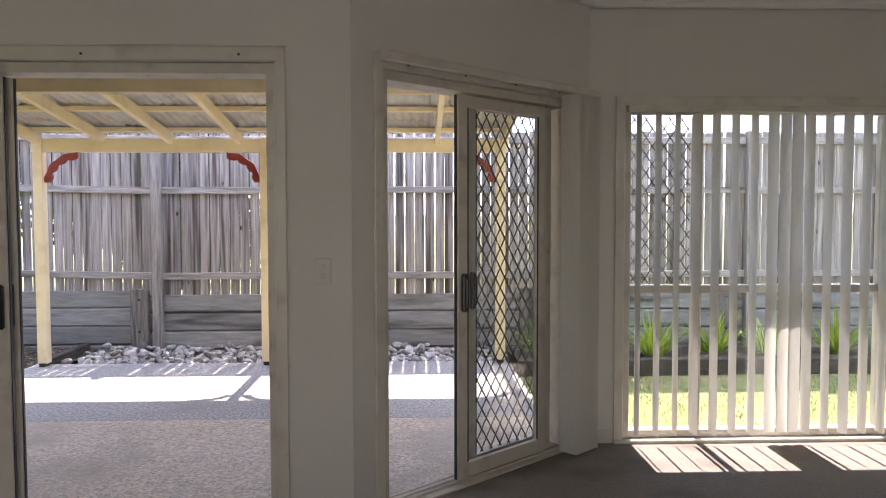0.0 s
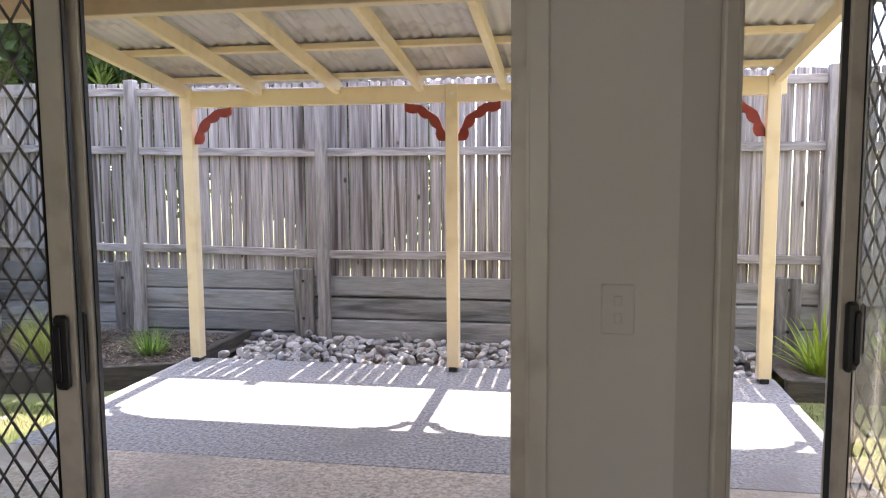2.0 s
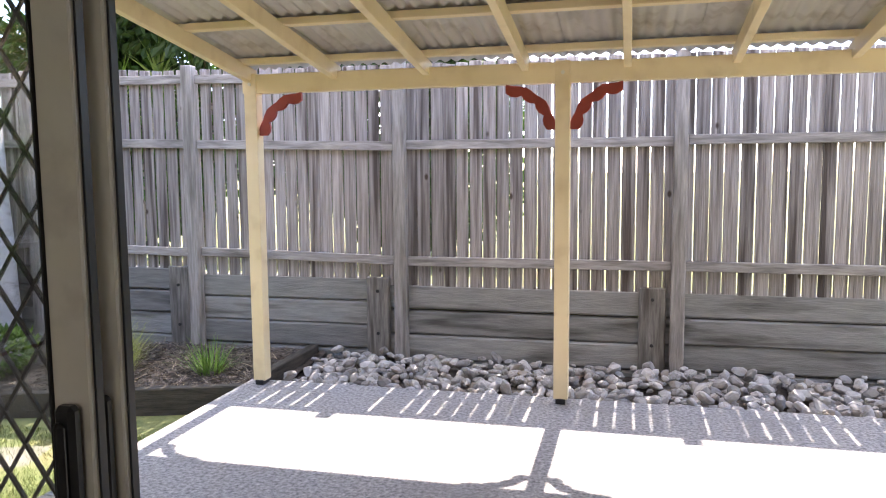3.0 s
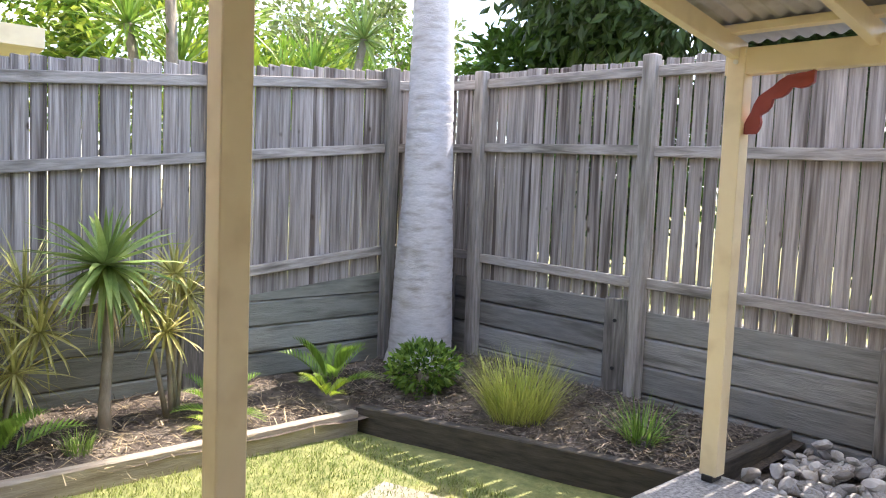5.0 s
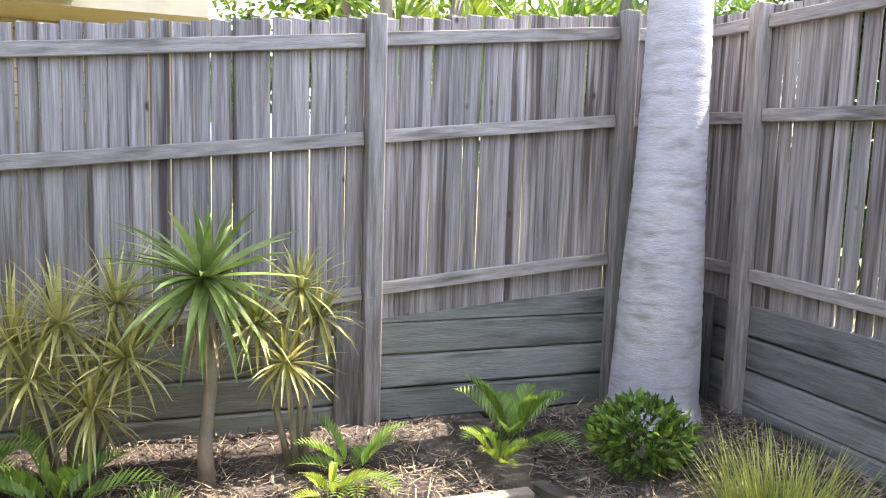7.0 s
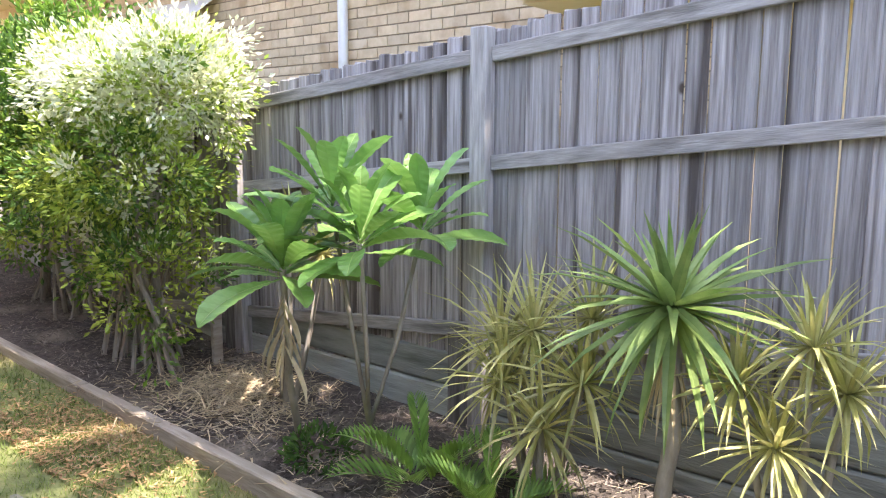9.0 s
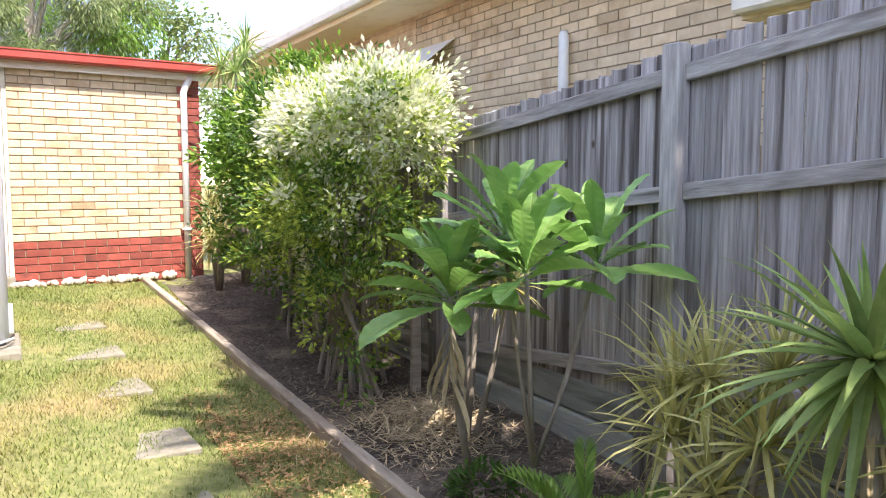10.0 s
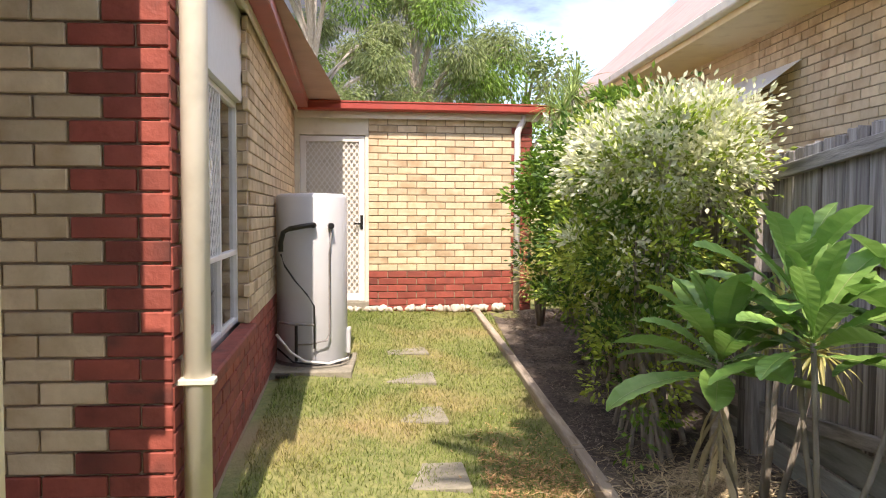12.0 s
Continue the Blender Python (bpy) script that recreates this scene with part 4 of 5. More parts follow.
def side_fence():
    f = thing("fence", "weathered grey paling fence stepping up the side boundary", "fence")
    top = lambda y: 2.0 + 0.1 * (y - 4.4)
    y = 8.75
    while y > -4.0:
        k = rngf.randrange(5)
        y -= PAL_W[k] / 2
        part("paling", PAL_MESH[k], PALING, f, m=pose(-6.337 - rngf.uniform(0, 0.004), y, top(y) - PAL_L + rngf.uniform(-0.012, 0.008), rngf.uniform(-0.2, 0.2), rngf.uniform(-0.05, 0.25), 90 + rngf.uniform(-1.2, 1.2)))
        y -= PAL_W[k] / 2 + (rngf.choice((0.004, 0.007)) if rngf.random() < (0.28 if 4.2 < y < 6.2 else 0.06) else rngf.choice((0.002, 0.003, 0.004)))
    posts = (8.2, 6.6, 4.4, 2.3, 0.15, -2.0)
    for py in posts:
        part("post", boxes((-6.325, py - 0.05, -0.15, -6.24, py + 0.05, top(py) + 0.01), bevel=0.006), POST, f)
    ends = [8.74] + list(posts) + [-4.0]
    tilt = math.degrees(math.atan(0.1))
    for off in (-0.13, -0.66, -1.53):
        for a, b in zip(ends, ends[1:]):
            a2, b2 = a - (0.052 if a in posts else 0), b + (0.052 if b in posts else 0)
            L = (a2 - b2)
            part("rail", boxes((-0.02, 0.0, -0.038, 0.02, L, 0.038), bevel=0.004), RAIL_Y, f, m=pose(-6.305, b2, top(b2) + off + rngf.uniform(-0.01, 0.01), tilt, 0, 0))
    r = thing("retaining_wall", "low green-grey timber sleeper retaining wall under the side fence", "retaining wall")
    spans = ((8.78, 6.62, (0.49, 0.289, 0.085)), (6.6, 4.42, (0.41, 0.21, 0.01)), (4.4, 2.32, (0.3, 0.1)), (2.3, 0.17, (0.28, 0.09)), (0.15, -3.9, (0.32, 0.14)))
    for a, b, tops in spans:
        for zt in tops:
            part("sleeper", boxes((-6.4, b + 0.0, zt - 0.194, -6.318 + rngf.uniform(-0.006, 0.003), a, zt), bevel=0.014), SLEEPER_Y, r)
        part("sleeper_post", boxes((-6.316, b - 0.235, -0.2, -6.27, b - 0.04, tops[0] + 0.02), bevel=0.008), SLEEPER_POST, r)
    bm = bmesh.new()
    v = [bm.verts.new(q) for q in ((-6.42, 6.66, 0.497), (-6.42, 8.78, 0.497), (-6.42, 8.78, 0.72), (-6.42, 6.66, 0.515), (-6.318, 6.66, 0.497), (-6.318, 8.78, 0.497), (-6.318, 8.78, 0.72), (-6.318, 6.66, 0.515))]
    for q in ((0, 1, 2, 3), (7, 6, 5, 4), (0, 4, 5, 1), (1, 5, 6, 2), (2, 6, 7, 3), (3, 7, 4, 0)):
        bm.faces.new([v[i] for i in q])
    bmesh.ops.recalc_face_normals(bm, faces=bm.faces)
    part("wedge_sleeper", bm, SLEEPER_Y, r, "tapered top sleeper")


back_fence()
side_fence()
tagged(new("earth_bank", mesh_of(boxes((-6.42, 8.875, -0.4, 8.0, 9.7, 0.5)), SOIL)), "earth bank held behind the back sleepers", "ground", kind="structure")
tagged(new("earth_bank", mesh_of(boxes((-7.3, -4.0, -0.4, -6.43, 8.85, 0.12)), SOIL)), "earth bank held behind the side sleepers", "ground", kind="structure")

# ---------------------------------------------------------------- bed edging, stepping stones, pebbles
def edging(p0, p1, h, label, mat, w=0.075):
    d = Vector(p1) - Vector(p0)
    t = thing("timber_edging", label, "garden edging", kind="")
    t.matrix_basis = Matrix.Translation(p0) @ d.to_track_quat("X", "Z").to_matrix().to_4x4()
    bm = boxes((0, -w / 2, -h, d.length, w / 2, 0), bevel=0.008)
    part("sleeper", bm, mat, t)


EDGING_X = material("bed_edging_timber", (0.27, 0.22, 0.165), (0.5, 0.44, 0.36), 4, (1, 7, 7), rough=0.9, bump=0.5, spots=(0.2, 0.16, 0.12), spot_scale=2)
edging((-5.28, 7.16, -0.125), (-5.22, 4.72, -0.09), 0.18, "pale weathered sleeper edging the side bed", EDGING_X)
edging((-5.22, 4.71, -0.09), (-5.24, 2.1, -0.06), 0.16, "pale weathered sleeper edging the side bed", EDGING_X)
edging((-5.24, 2.09, -0.06), (-5.14, -0.3, 0.1), 0.16, "brown weathered sleeper edging the side bed", EDGING_X)
edging((-5.14, -0.31, 0.1), (-5.02, -2.5, 0.26), 0.16, "brown weathered sleeper edging the side bed", EDGING_X)
edging((-5.33, 7.22, -0.11), (-3.13, 7.76, -0.045), 0.26, "dark damp sleeper edging the corner bed", DARK_EDGE)
edging((-3.05, 7.8, 0.03), (-3.05, 8.75, 0.03), 0.16, "dark sleeper dividing mulch from stones", DARK_EDGE)
edging((1.5, 7.78, 0.0), (8.0, 7.78, 0.0), 0.2, "grey sleeper edging the far bed", DARK_EDGE)


def stepping_stone(x, y, w, d, rz):
    s = thing("stepping_stone", "square concrete stepping stone sunk in the lawn", "paver", at=(x, y, ground_z(x, y) + 0.004), rz=rz, group="stepping stones")
    part("slab", boxes((-w / 2, -d / 2, -0.05, w / 2, d / 2, 0.0), bevel=0.008), PAVER, s)


for q in ((-4.18, 6.62, 0.42, 0.4, 18), (-4.21, 3.5, 0.42, 0.42, 4), (-4.25, 2.6, 0.45, 0.42, 3), (-4.2, 1.42, 0.43, 0.4, 5), (-4.17, 0.42, 0.42, 0.4, 2), (-4.14, -0.55, 0.4, 0.4, 6)):
    stepping_stone(*q)


def stone_mesh(seed, mat):
    bm = bmesh.new()
    bmesh.ops.create_icosphere(bm, subdivisions=2, radius=1)
    for v in bm.verts:
        n = noise.noise(v.co * 1.1 + Vector((seed * 7.3, 0, 0)))
        v.co *= 1 + 0.35 * n
        for ax in (Vector((1, 0.3, 0.2)).normalized(), Vector((-0.4, 1, 0.3)).normalized(), Vector((0.1, -0.5, 1)).normalized()):
            d = v.co.dot(ax)
            if d > 0.75:
                v.co -= ax * (d - 0.75) * 0.8
    return mesh_of(bm, mat, True)


STONES = [stone_mesh(k, STONE) for k in range(7)]
WSTONES = [stone_mesh(k + 20, WHITE_STONE) for k in range(3)]


def river_stones():
    t = thing("river_stones", "loose grey river stones heaped between patio and fence", "stones")
    rng = random.Random(21)
    rest = Soup()
    n = 0
    for layer in range(2):
        for k in range(800 if layer == 0 else 130):
            x, y = rng.uniform(-2.93, 1.43), rng.uniform(7.85, 8.7)
            r = rng.choice((0.024, 0.032, 0.042, 0.052)) * rng.uniform(0.85, 1.15)
            z = -0.1 + r * 0.35 + layer * 0.045 + 0.09 * max(0, (y - 7.8)) * rng.random()
            m = pose(x, y, z, rng.gauss(0, 22), rng.gauss(0, 22), rng.uniform(0, 360)) @ Matrix.Diagonal((r * rng.uniform(1.0, 1.45), r * rng.uniform(0.8, 1.05), r * rng.uniform(0.5, 0.75), 1))
            if n < 300 and (x < 0.2 or layer):
                part("stone", rng.choice(STONES), STONE, t, m=m)
                n += 1
            else:
                me = rng.choice(STONES)
                i = len(rest.v)
                rest.v += [tuple(m @ v.co) for v in me.vertices]
                rest.f += [tuple(i + q for q in p.vertices) for p in me.polygons]
    ob = part("stones", rest.mesh(STONE), STONE, t)
    tagged(ob, kind="stuff")


river_stones()


def white_pebbles():
    t = thing("white_pebbles", "row of pale pebbles along the foot of the wing wall", "pebbles")
    t.matrix_basis = SIDE
    rng = random.Random(5)
    for k in range(90):
        r = rng.uniform(0.02, 0.045)
        part("pebble", rng.choice(WSTONES), WHITE_STONE, t, m=pose(rng.uniform(-2.6, -0.5), SY + rng.uniform(0.02, 0.16), 0.25 + r * 0.3, rng.uniform(0, 360), rng.uniform(0, 360), 0) @ Matrix.Diagonal((r * 1.3, r, r * 0.7, 1)))


white_pebbles()

# ---------------------------------------------------------------- hot water tank
def hot_water_tank():
    cx, cy, z0, z1, r = -3.3, 0.06, 0.15, 1.61, 0.31
    t = thing("water_heater", "tall pale grey hot water cylinder with lagged pipes on a pad", "water heater", at=(cx, cy, 0))
    bm = bmesh.new()
    prof = [(0.0, z0), (r - 0.01, z0), (r, z0 + 0.02), (r, z1 - 0.035), (r - 0.012, z1 - 0.012), (r - 0.04, z1), (0.0, z1 + 0.012)]
    vs = []
    for k in range(40):
        a = k * math.tau / 40
        vs.append([bm.verts.new((q * math.cos(a), q * math.sin(a), z)) for q, z in prof[1:-1]])
    c0, c1 = bm.verts.new((0, 0, z0)), bm.verts.new((0, 0, z1 + 0.012))
    for k in range(40):
        a, b = vs[k], vs[(k + 1) % 40]
        for i in range(len(a) - 1):
            bm.faces.new((a[i], b[i], b[i + 1], a[i + 1]))
        bm.faces.new((c0, b[0], a[0])), bm.faces.new((a[-1], b[-1], c1))
    part("cylinder", bm, TANK, t, smooth=True)
    part("base_ring", tube([(0, 0, z0 - 0.02), (0, 0, z0 + 0.012)], r + 0.012, 40), COPPER, t)
    part("pad", boxes((-0.38, -0.36, 0.0, 0.4, 0.5, 0.13), bevel=0.01), PAVER, t, "concrete pad")
    p1, p2 = (-0.0 + 0.02, 0.3, 1.34), (-0.13, 0.285, 1.335)
    turn = Matrix.Rotation(math.radians(12), 4, "Z")
    part("valve", tube([(p1[0], 0.28, 1.34), (p1[0], 0.38, 1.34)], 0.024, 10), BLACK, t, "dark brass valve", m=turn)
    part("valve", tube([(p2[0], 0.25, 1.335), (p2[0], 0.36, 1.335)], 0.026, 10), BLACK, t, "dark brass valve", m=turn)
    part("hot_pipe", tube([(0.02, 0.37, 1.345), (0.12, 0.375, 1.33), (0.22, 0.37, 1.31), (0.27, 0.35, 1.28), (0.29, 0.34, 1.2), (0.29, 0.34, 1.12)], 0.022, 10), BLACK, t, "black lagged pipe", smooth=True, m=turn)
    part("wire", tube([(0.29, 0.33, 1.1), (0.26, 0.35, 1.0), (0.18, 0.37, 0.88), (0.08, 0.38, 0.76), (0.02, 0.385, 0.66), (0.02, 0.385, 0.3)], 0.008, 7), BLACK, t, smooth=True, m=turn)
    part("relief_pipe", tube([(-0.13, 0.33, 1.3), (-0.115, 0.335, 1.1), (-0.115, 0.335, 0.42), (-0.09, 0.35, 0.36), (0.05, 0.385, 0.34), (0.17, 0.38, 0.34)], 0.009, 8), COPPER, t, "copper relief pipe", smooth=True, m=turn)
    part("cold_pipe", tube([(0.3, 0.3, 0.52), (0.2, 0.36, 0.51), (0.02, 0.385, 0.5)], 0.011, 8), COPPER, t, smooth=True, m=turn)
    part("tap", tube([(0.17, 0.385, 0.2), (0.17, 0.385, 0.5)], 0.014, 8), BLACK, t, m=turn)
    part("drain_hose", tube([(0.33, 0.32, 0.42), (0.22, 0.4, 0.28), (0.1, 0.42, 0.2), (-0.1, 0.4, 0.17), (-0.28, 0.3, 0.19)], 0.012, 8), GRILLE_W, t, smooth=True, m=turn)
    part("cable", tube([(0.32, 0.3, 0.3), (0.2, 0.41, 0.2), (0.0, 0.43, 0.165), (-0.2, 0.36, 0.165), (-0.3, 0.2, 0.2)], 0.009, 7), BLACK, t, smooth=True, m=turn)
    part("access_cover", boxes((-0.34, -0.08, 0.2, -0.305, 0.06, 0.42), bevel=0.006), TANK, t)


hot_water_tank()
tagged(part("drain_grate", tube([(-3.12, 0.62, 0.095), (-3.12, 0.62, 0.115)], 0.06, 16), BLACK), "small round black drain grate in the grass", "drain")

# ---------------------------------------------------------------- neighbour
def neighbour_house():
    h = thing("neighbour_house", "neighbouring cream brick house with a pinkish tiled roof", "house")
    part("wall", boxes((-8.1, -9.0, -0.3, -7.86, 5.2, 3.3)), MORTAR_N, h)
    rest = Soup()
    rng = random.Random(3)
    for c in range(20):
        z = 1.62 + c * 0.086
        y = 5.2 - (0.12 if c % 2 else 0)
        while y > -1.0 or (-4.6 < y - 0.1 and y > -4.8):
            q = rng.uniform(-0.002, 0.002)
            i = len(rest.v)
            y1 = max(y - 0.23, -1.05)
            rest.v += [(-7.85 + q, y, z), (-7.85 + q, y1, z), (-7.85 + q, y1, z + 0.074), (-7.85 + q, y, z + 0.074), (-7.87, y, z), (-7.87, y1, z), (-7.87, y1, z + 0.074), (-7.87, y, z + 0.074)]
            rest.f += [(i, i + 1, i + 2, i + 3), (i + 3, i + 2, i + 6, i + 7), (i, i + 4, i + 5, i + 1), (i + 1, i + 5, i + 6, i + 2), (i, i + 3, i + 7, i + 4)]
            y -= 0.24
        if 2.6 < z < 3.25:
            y = -2.4
            while y > -4.8:
                i = len(rest.v)
                rest.v += [(-7.85, y, z), (-7.85, y - 0.23, z), (-7.85, y - 0.23, z + 0.074), (-7.85, y, z + 0.074)]
                rest.f += [(i, i + 1, i + 2, i + 3)]
                y -= 0.24
    ob = part("brickwork", rest.mesh(BRICK_C), BRICK_C, h, "courses of cream brick")
    tagged(ob, kind="stuff")
    part("render", boxes((-7.866, -9.0, 0.0, -7.856, -4.85, 3.3), (-7.866, -2.35, 0.0, -7.856, -1.07, 3.3), (-7.866, -4.85, 0.0, -7.857, -2.35, 2.6)), CREAM, h, "cream rendered panel")
    part("soffit", boxes((-7.9, -9.2, 3.3, -7.2, 5.4, 3.33)), CREAM, h)
    part("fascia", boxes((-7.22, -9.2, 3.28, -7.19, 5.4, 3.42)), CREAM, h)
    part("gutter", boxes((-7.19, -9.2, 3.34, -7.08, 5.4, 3.44), bevel=0.012), PALE_CREAM, h)
    part("roof", prism([(-7.1, -9.3), (-7.1, 5.5), (-12, 5.5), (-12, -9.3)], 3.4, 3.42), ROOFTILE, h, m=Matrix.Translation((-7.1, 0, 3.42)) @ Matrix.Rotation(math.radians(42), 4, "Y") @ Matrix.Translation((7.1, 0, -3.42)))
    part("vent_pipe", tube([(-7.78, 1.74, 1.5), (-7.78, 1.74, 2.62), (-7.78, 1.74, 2.66)], [0.045, 0.045, 0.03], 12), GRILLE_W, h, "white vent pipe", smooth=True)


neighbour_house()


def shade_awning():
    a = thing("awning", "white scalloped awning over the neighbour's window", "awning")
    for (y0, y1, z0, z1, xo) in ((-1.55, -0.15, 2.46, 2.9, -7.25), (-8.95, -8.0, 2.48, 2.95, -6.85)):
        v, f = [], []
        n = 32
        for i in range(n + 1):
            y = y0 + (y1 - y0) * i / n
            v += [(-7.84, y, z1), (xo, y, z0), (xo, y, z0 - 0.09 - 0.03 * abs(math.sin(i * math.pi / 4)))]
        for i in range(n):
            b = 3 * i
            f += [(b, b + 3, b + 4, b + 1), (b + 1, b + 4, b + 5, b + 2)]
        me = bpy.data.meshes.new("mesh")
        me.from_pydata(v, [], f)
        me.materials.append(GRILLE_W)
        ob = part("canopy", me, GRILLE_W, a)
        so = ob.modifiers.new("thickness", "SOLIDIFY")
        so.thickness = 0.006


shade_awning()


def lean_to():
    h = thing("lean_to", "cream eave end of a neighbouring lean-to beyond the fence", "lean-to")
    part("roof", prism([(-7.2, 4.0), (-7.2, 5.75), (-8.6, 5.95), (-8.6, 4.0)], 2.28, 2.42), CREAM, h)
    part("gutter", boxes((-7.22, 4.0, 2.3, -7.1, 5.0, 2.4), bevel=0.02), PALE_CREAM, h)
    part("wall", boxes((-8.55, 4.05, -0.2, -8.4, 5.7, 2.28)), CREAM, h)


lean_to()

# ---------------------------------------------------------------- plants
def plant(name, label, category, at, group=""):
    return thing(name, label, category, at=at, group=group)


def rosette(t, name, centre, n, length, width, mat, lo=-0.9, hi=1.35, droop=0.5, seed=0, shape="blade", label="", fold=0.2, seg=4):
    rng = random.Random(seed)
    s = Soup()
    for k in range(n):
        e = lo + (hi - lo) * (k + 0.5) / n
        az = k * 2.39996 + rng.uniform(-0.25, 0.25)
        L = length * rng.uniform(0.8, 1.12)
        c = Vector(centre) + Vector((math.cos(az), math.sin(az), 0)) * 0.015
        s.blade(c, az, e + rng.uniform(-0.12, 0.12), L, width * rng.uniform(0.85, 1.15), droop * rng.uniform(0.5, 1.4), seg=seg, fold=fold, shape=shape, twist=rng.uniform(-0.4, 0.4))
    return part(name, s.mesh(mat), mat, t, label)


def yucca():
    t = plant("yucca", "green spiky yucca on a thin brown trunk in mulch", "yucca", (-5.74, 5.67, -0.12))
    part("trunk", tube([(0.0, 0, -0.05), (0.015, -0.01, 0.2), (-0.01, 0.02, 0.5), (0.0, 0.01, 0.9)], [0.045, 0.035, 0.032, 0.03], 9), BARK, t, smooth=True)
    rosette(t, "crown", (0, 0, 1.0), 74, 0.5, 0.058, YUCCA, -1.1, 0.85, 0.5, 3)
    rosette(t, "shoot", (0, 0, 1.02), 9, 0.34, 0.045, YUCCA, 0.9, 1.45, 0.15, 5)
    s = Soup()
    for k in range(9):
        s.blade((0, 0, 0.9), k * 0.7, -1.3, 0.4, 0.03, 0.2)
    part("dead_leaf", s.mesh(STRAW), STRAW, t, "dry brown hanging leaves")


yucca()


def dracaena(at, heads, label, seed, size=0.37, mat=DRAC, n=56, name="dracaena"):
    t = plant(name, label, "dracaena", at)
    for k, (dx, dy, z) in enumerate(heads):
        part("stem", tube([(dx * 0.2, dy * 0.2, -0.05), (dx * 0.7, dy * 0.6, z * 0.5), (dx, dy, z)], [0.02, 0.015, 0.012], 7), BARK, t, smooth=True)
        rosette(t, "crown", (dx, dy, z), n, size, 0.026, mat, -1.1, 1.4, 0.7, seed + k, seg=3)
    return t


dracaena((-5.8, 5.1, -0.1), ((0, -0.05, 0.78), (0.06, -0.16, 0.55), (-0.08, 0.18, 0.85), (0.05, 0.22, 0.62), (-0.05, -0.25, 0.7), (0.12, 0.08, 0.42)), "yellow-green dracaena clump with many fine heads", 30)
dracaena((-5.82, 6.12, -0.1), ((0.0, 0.0, 0.9), (0.06, -0.08, 0.55), (-0.05, 0.1, 0.75), (0.04, -0.22, 0.74)), "cream-striped dracaena with drooping heads", 60, 0.29)
dracaena((-5.8, 3.35, -0.08), ((-0.1, 0.0, 1.05), (-0.2, 0.15, 0.9), (-0.15, -0.2, 0.95)), "thin pale dracaena behind the frangipani", 80, 0.26)
dracaena((-5.68, -1.75, 0.2), ((0, 0, 0.75), (0.1, 0.15, 0.5), (-0.1, -0.15, 1.1), (0.05, 0.3, 0.62), (0.0, -0.3, 0.9), (-0.12, 0.1, 1.35)), "straggly yellow-green dracaena beside the wing", 90, 0.36)
dracaena((-6.05, -1.85, 0.2), ((0, 0, 2.6), (0.15, 0.2, 2.4), (-0.1, -0.25, 2.8), (0.2, -0.2, 2.5)), "tall dark dracaena behind the hedge", 110, 0.42, YUCCA)


def pinnate(s, base, az, elev, length, leaflets, size, droop=0.7):
    p, n = Vector(base), leaflets
    for i in range(n):
        u = i / n
        e = elev - droop * u * u
        d = Vector((math.cos(e) * math.cos(az), math.cos(e) * math.sin(az), math.sin(e)))
        p = p + d * length / n
        if u > 0.15:
            w = size * math.sin(math.pi * (0.15 + 0.8 * u))
            for sg in (1, -1):
                s.blade(p, az + sg * (1.15 - 0.5 * u), e + 0.25, w, w * 0.2, 0.25, seg=2, fold=0.1, shape="leaf")
    return p


def fern(at, n, length, label, mat, seed, name="cycad", elev=(0.25, 1.1), leaflets=16):
    t = plant(name, label, name, at)
    rng = random.Random(seed)
    for k in range(n):
        s = Soup()
        az = k * math.tau / n + rng.uniform(-0.3, 0.3)
        pinnate(s, (0, 0, 0), az, rng.uniform(*elev), length * rng.uniform(0.75, 1.1), leaflets, length * 0.26)
        part("frond", s.mesh(mat), mat, t)


fern((-5.6, 4.62, -0.1), 11, 0.52, "low bright green cycad with arching fronds", CYCAD, 1)
fern((-5.52, 5.05, -0.1), 9, 0.46, "low bright green cycad with arching fronds", CYCAD, 2)
fern((-5.62, 6.35, -0.12), 9, 0.36, "small leafy fern against the fence post", FERN, 4, "fern")
fern((-5.42, 6.2, -0.12), 7, 0.22, "yellowing small fern at the bed edge", LIME, 5, "fern")
fern((-5.72, 7.25, -0.1), 11, 0.46, "lime-tipped fern in the corner bed", FERN, 6, "fern", (0.5, 1.35))
fern((-5.5, 7.08, -0.1), 7, 0.26, "pale new fern fronds in mulch", LIME, 7, "fern", (0.5, 1.3))


def leafy_ball(s, centre, radii, n, size, rng, hollow=0.55, droop=0.0, floor=None, slim=0.45):
    for _ in range(n):
        d = Vector((rng.gauss(0, 1), rng.gauss(0, 1), rng.gauss(0, 1))).normalized()
        lump = 1 + 0.28 * noise.noise(d * 2.1 + Vector(centre) * 1.7) + 0.15 * noise.noise(d * 5.0 + Vector(centre))
        r = rng.uniform(hollow, 1.0) ** 0.6 * lump
        p = Vector(centre) + Vector((d.x * radii[0], d.y * radii[1], d.z * radii[2])) * r
        if floor is not None and p.z < floor:
            continue
        n2 = d + Vector((rng.uniform(-0.9, 0.9), rng.uniform(-0.9, 0.9), rng.uniform(-0.5, 0.9) - droop))
        L = size * rng.uniform(0.6, 1.25)
        s.card(p, n2, L, L * slim)


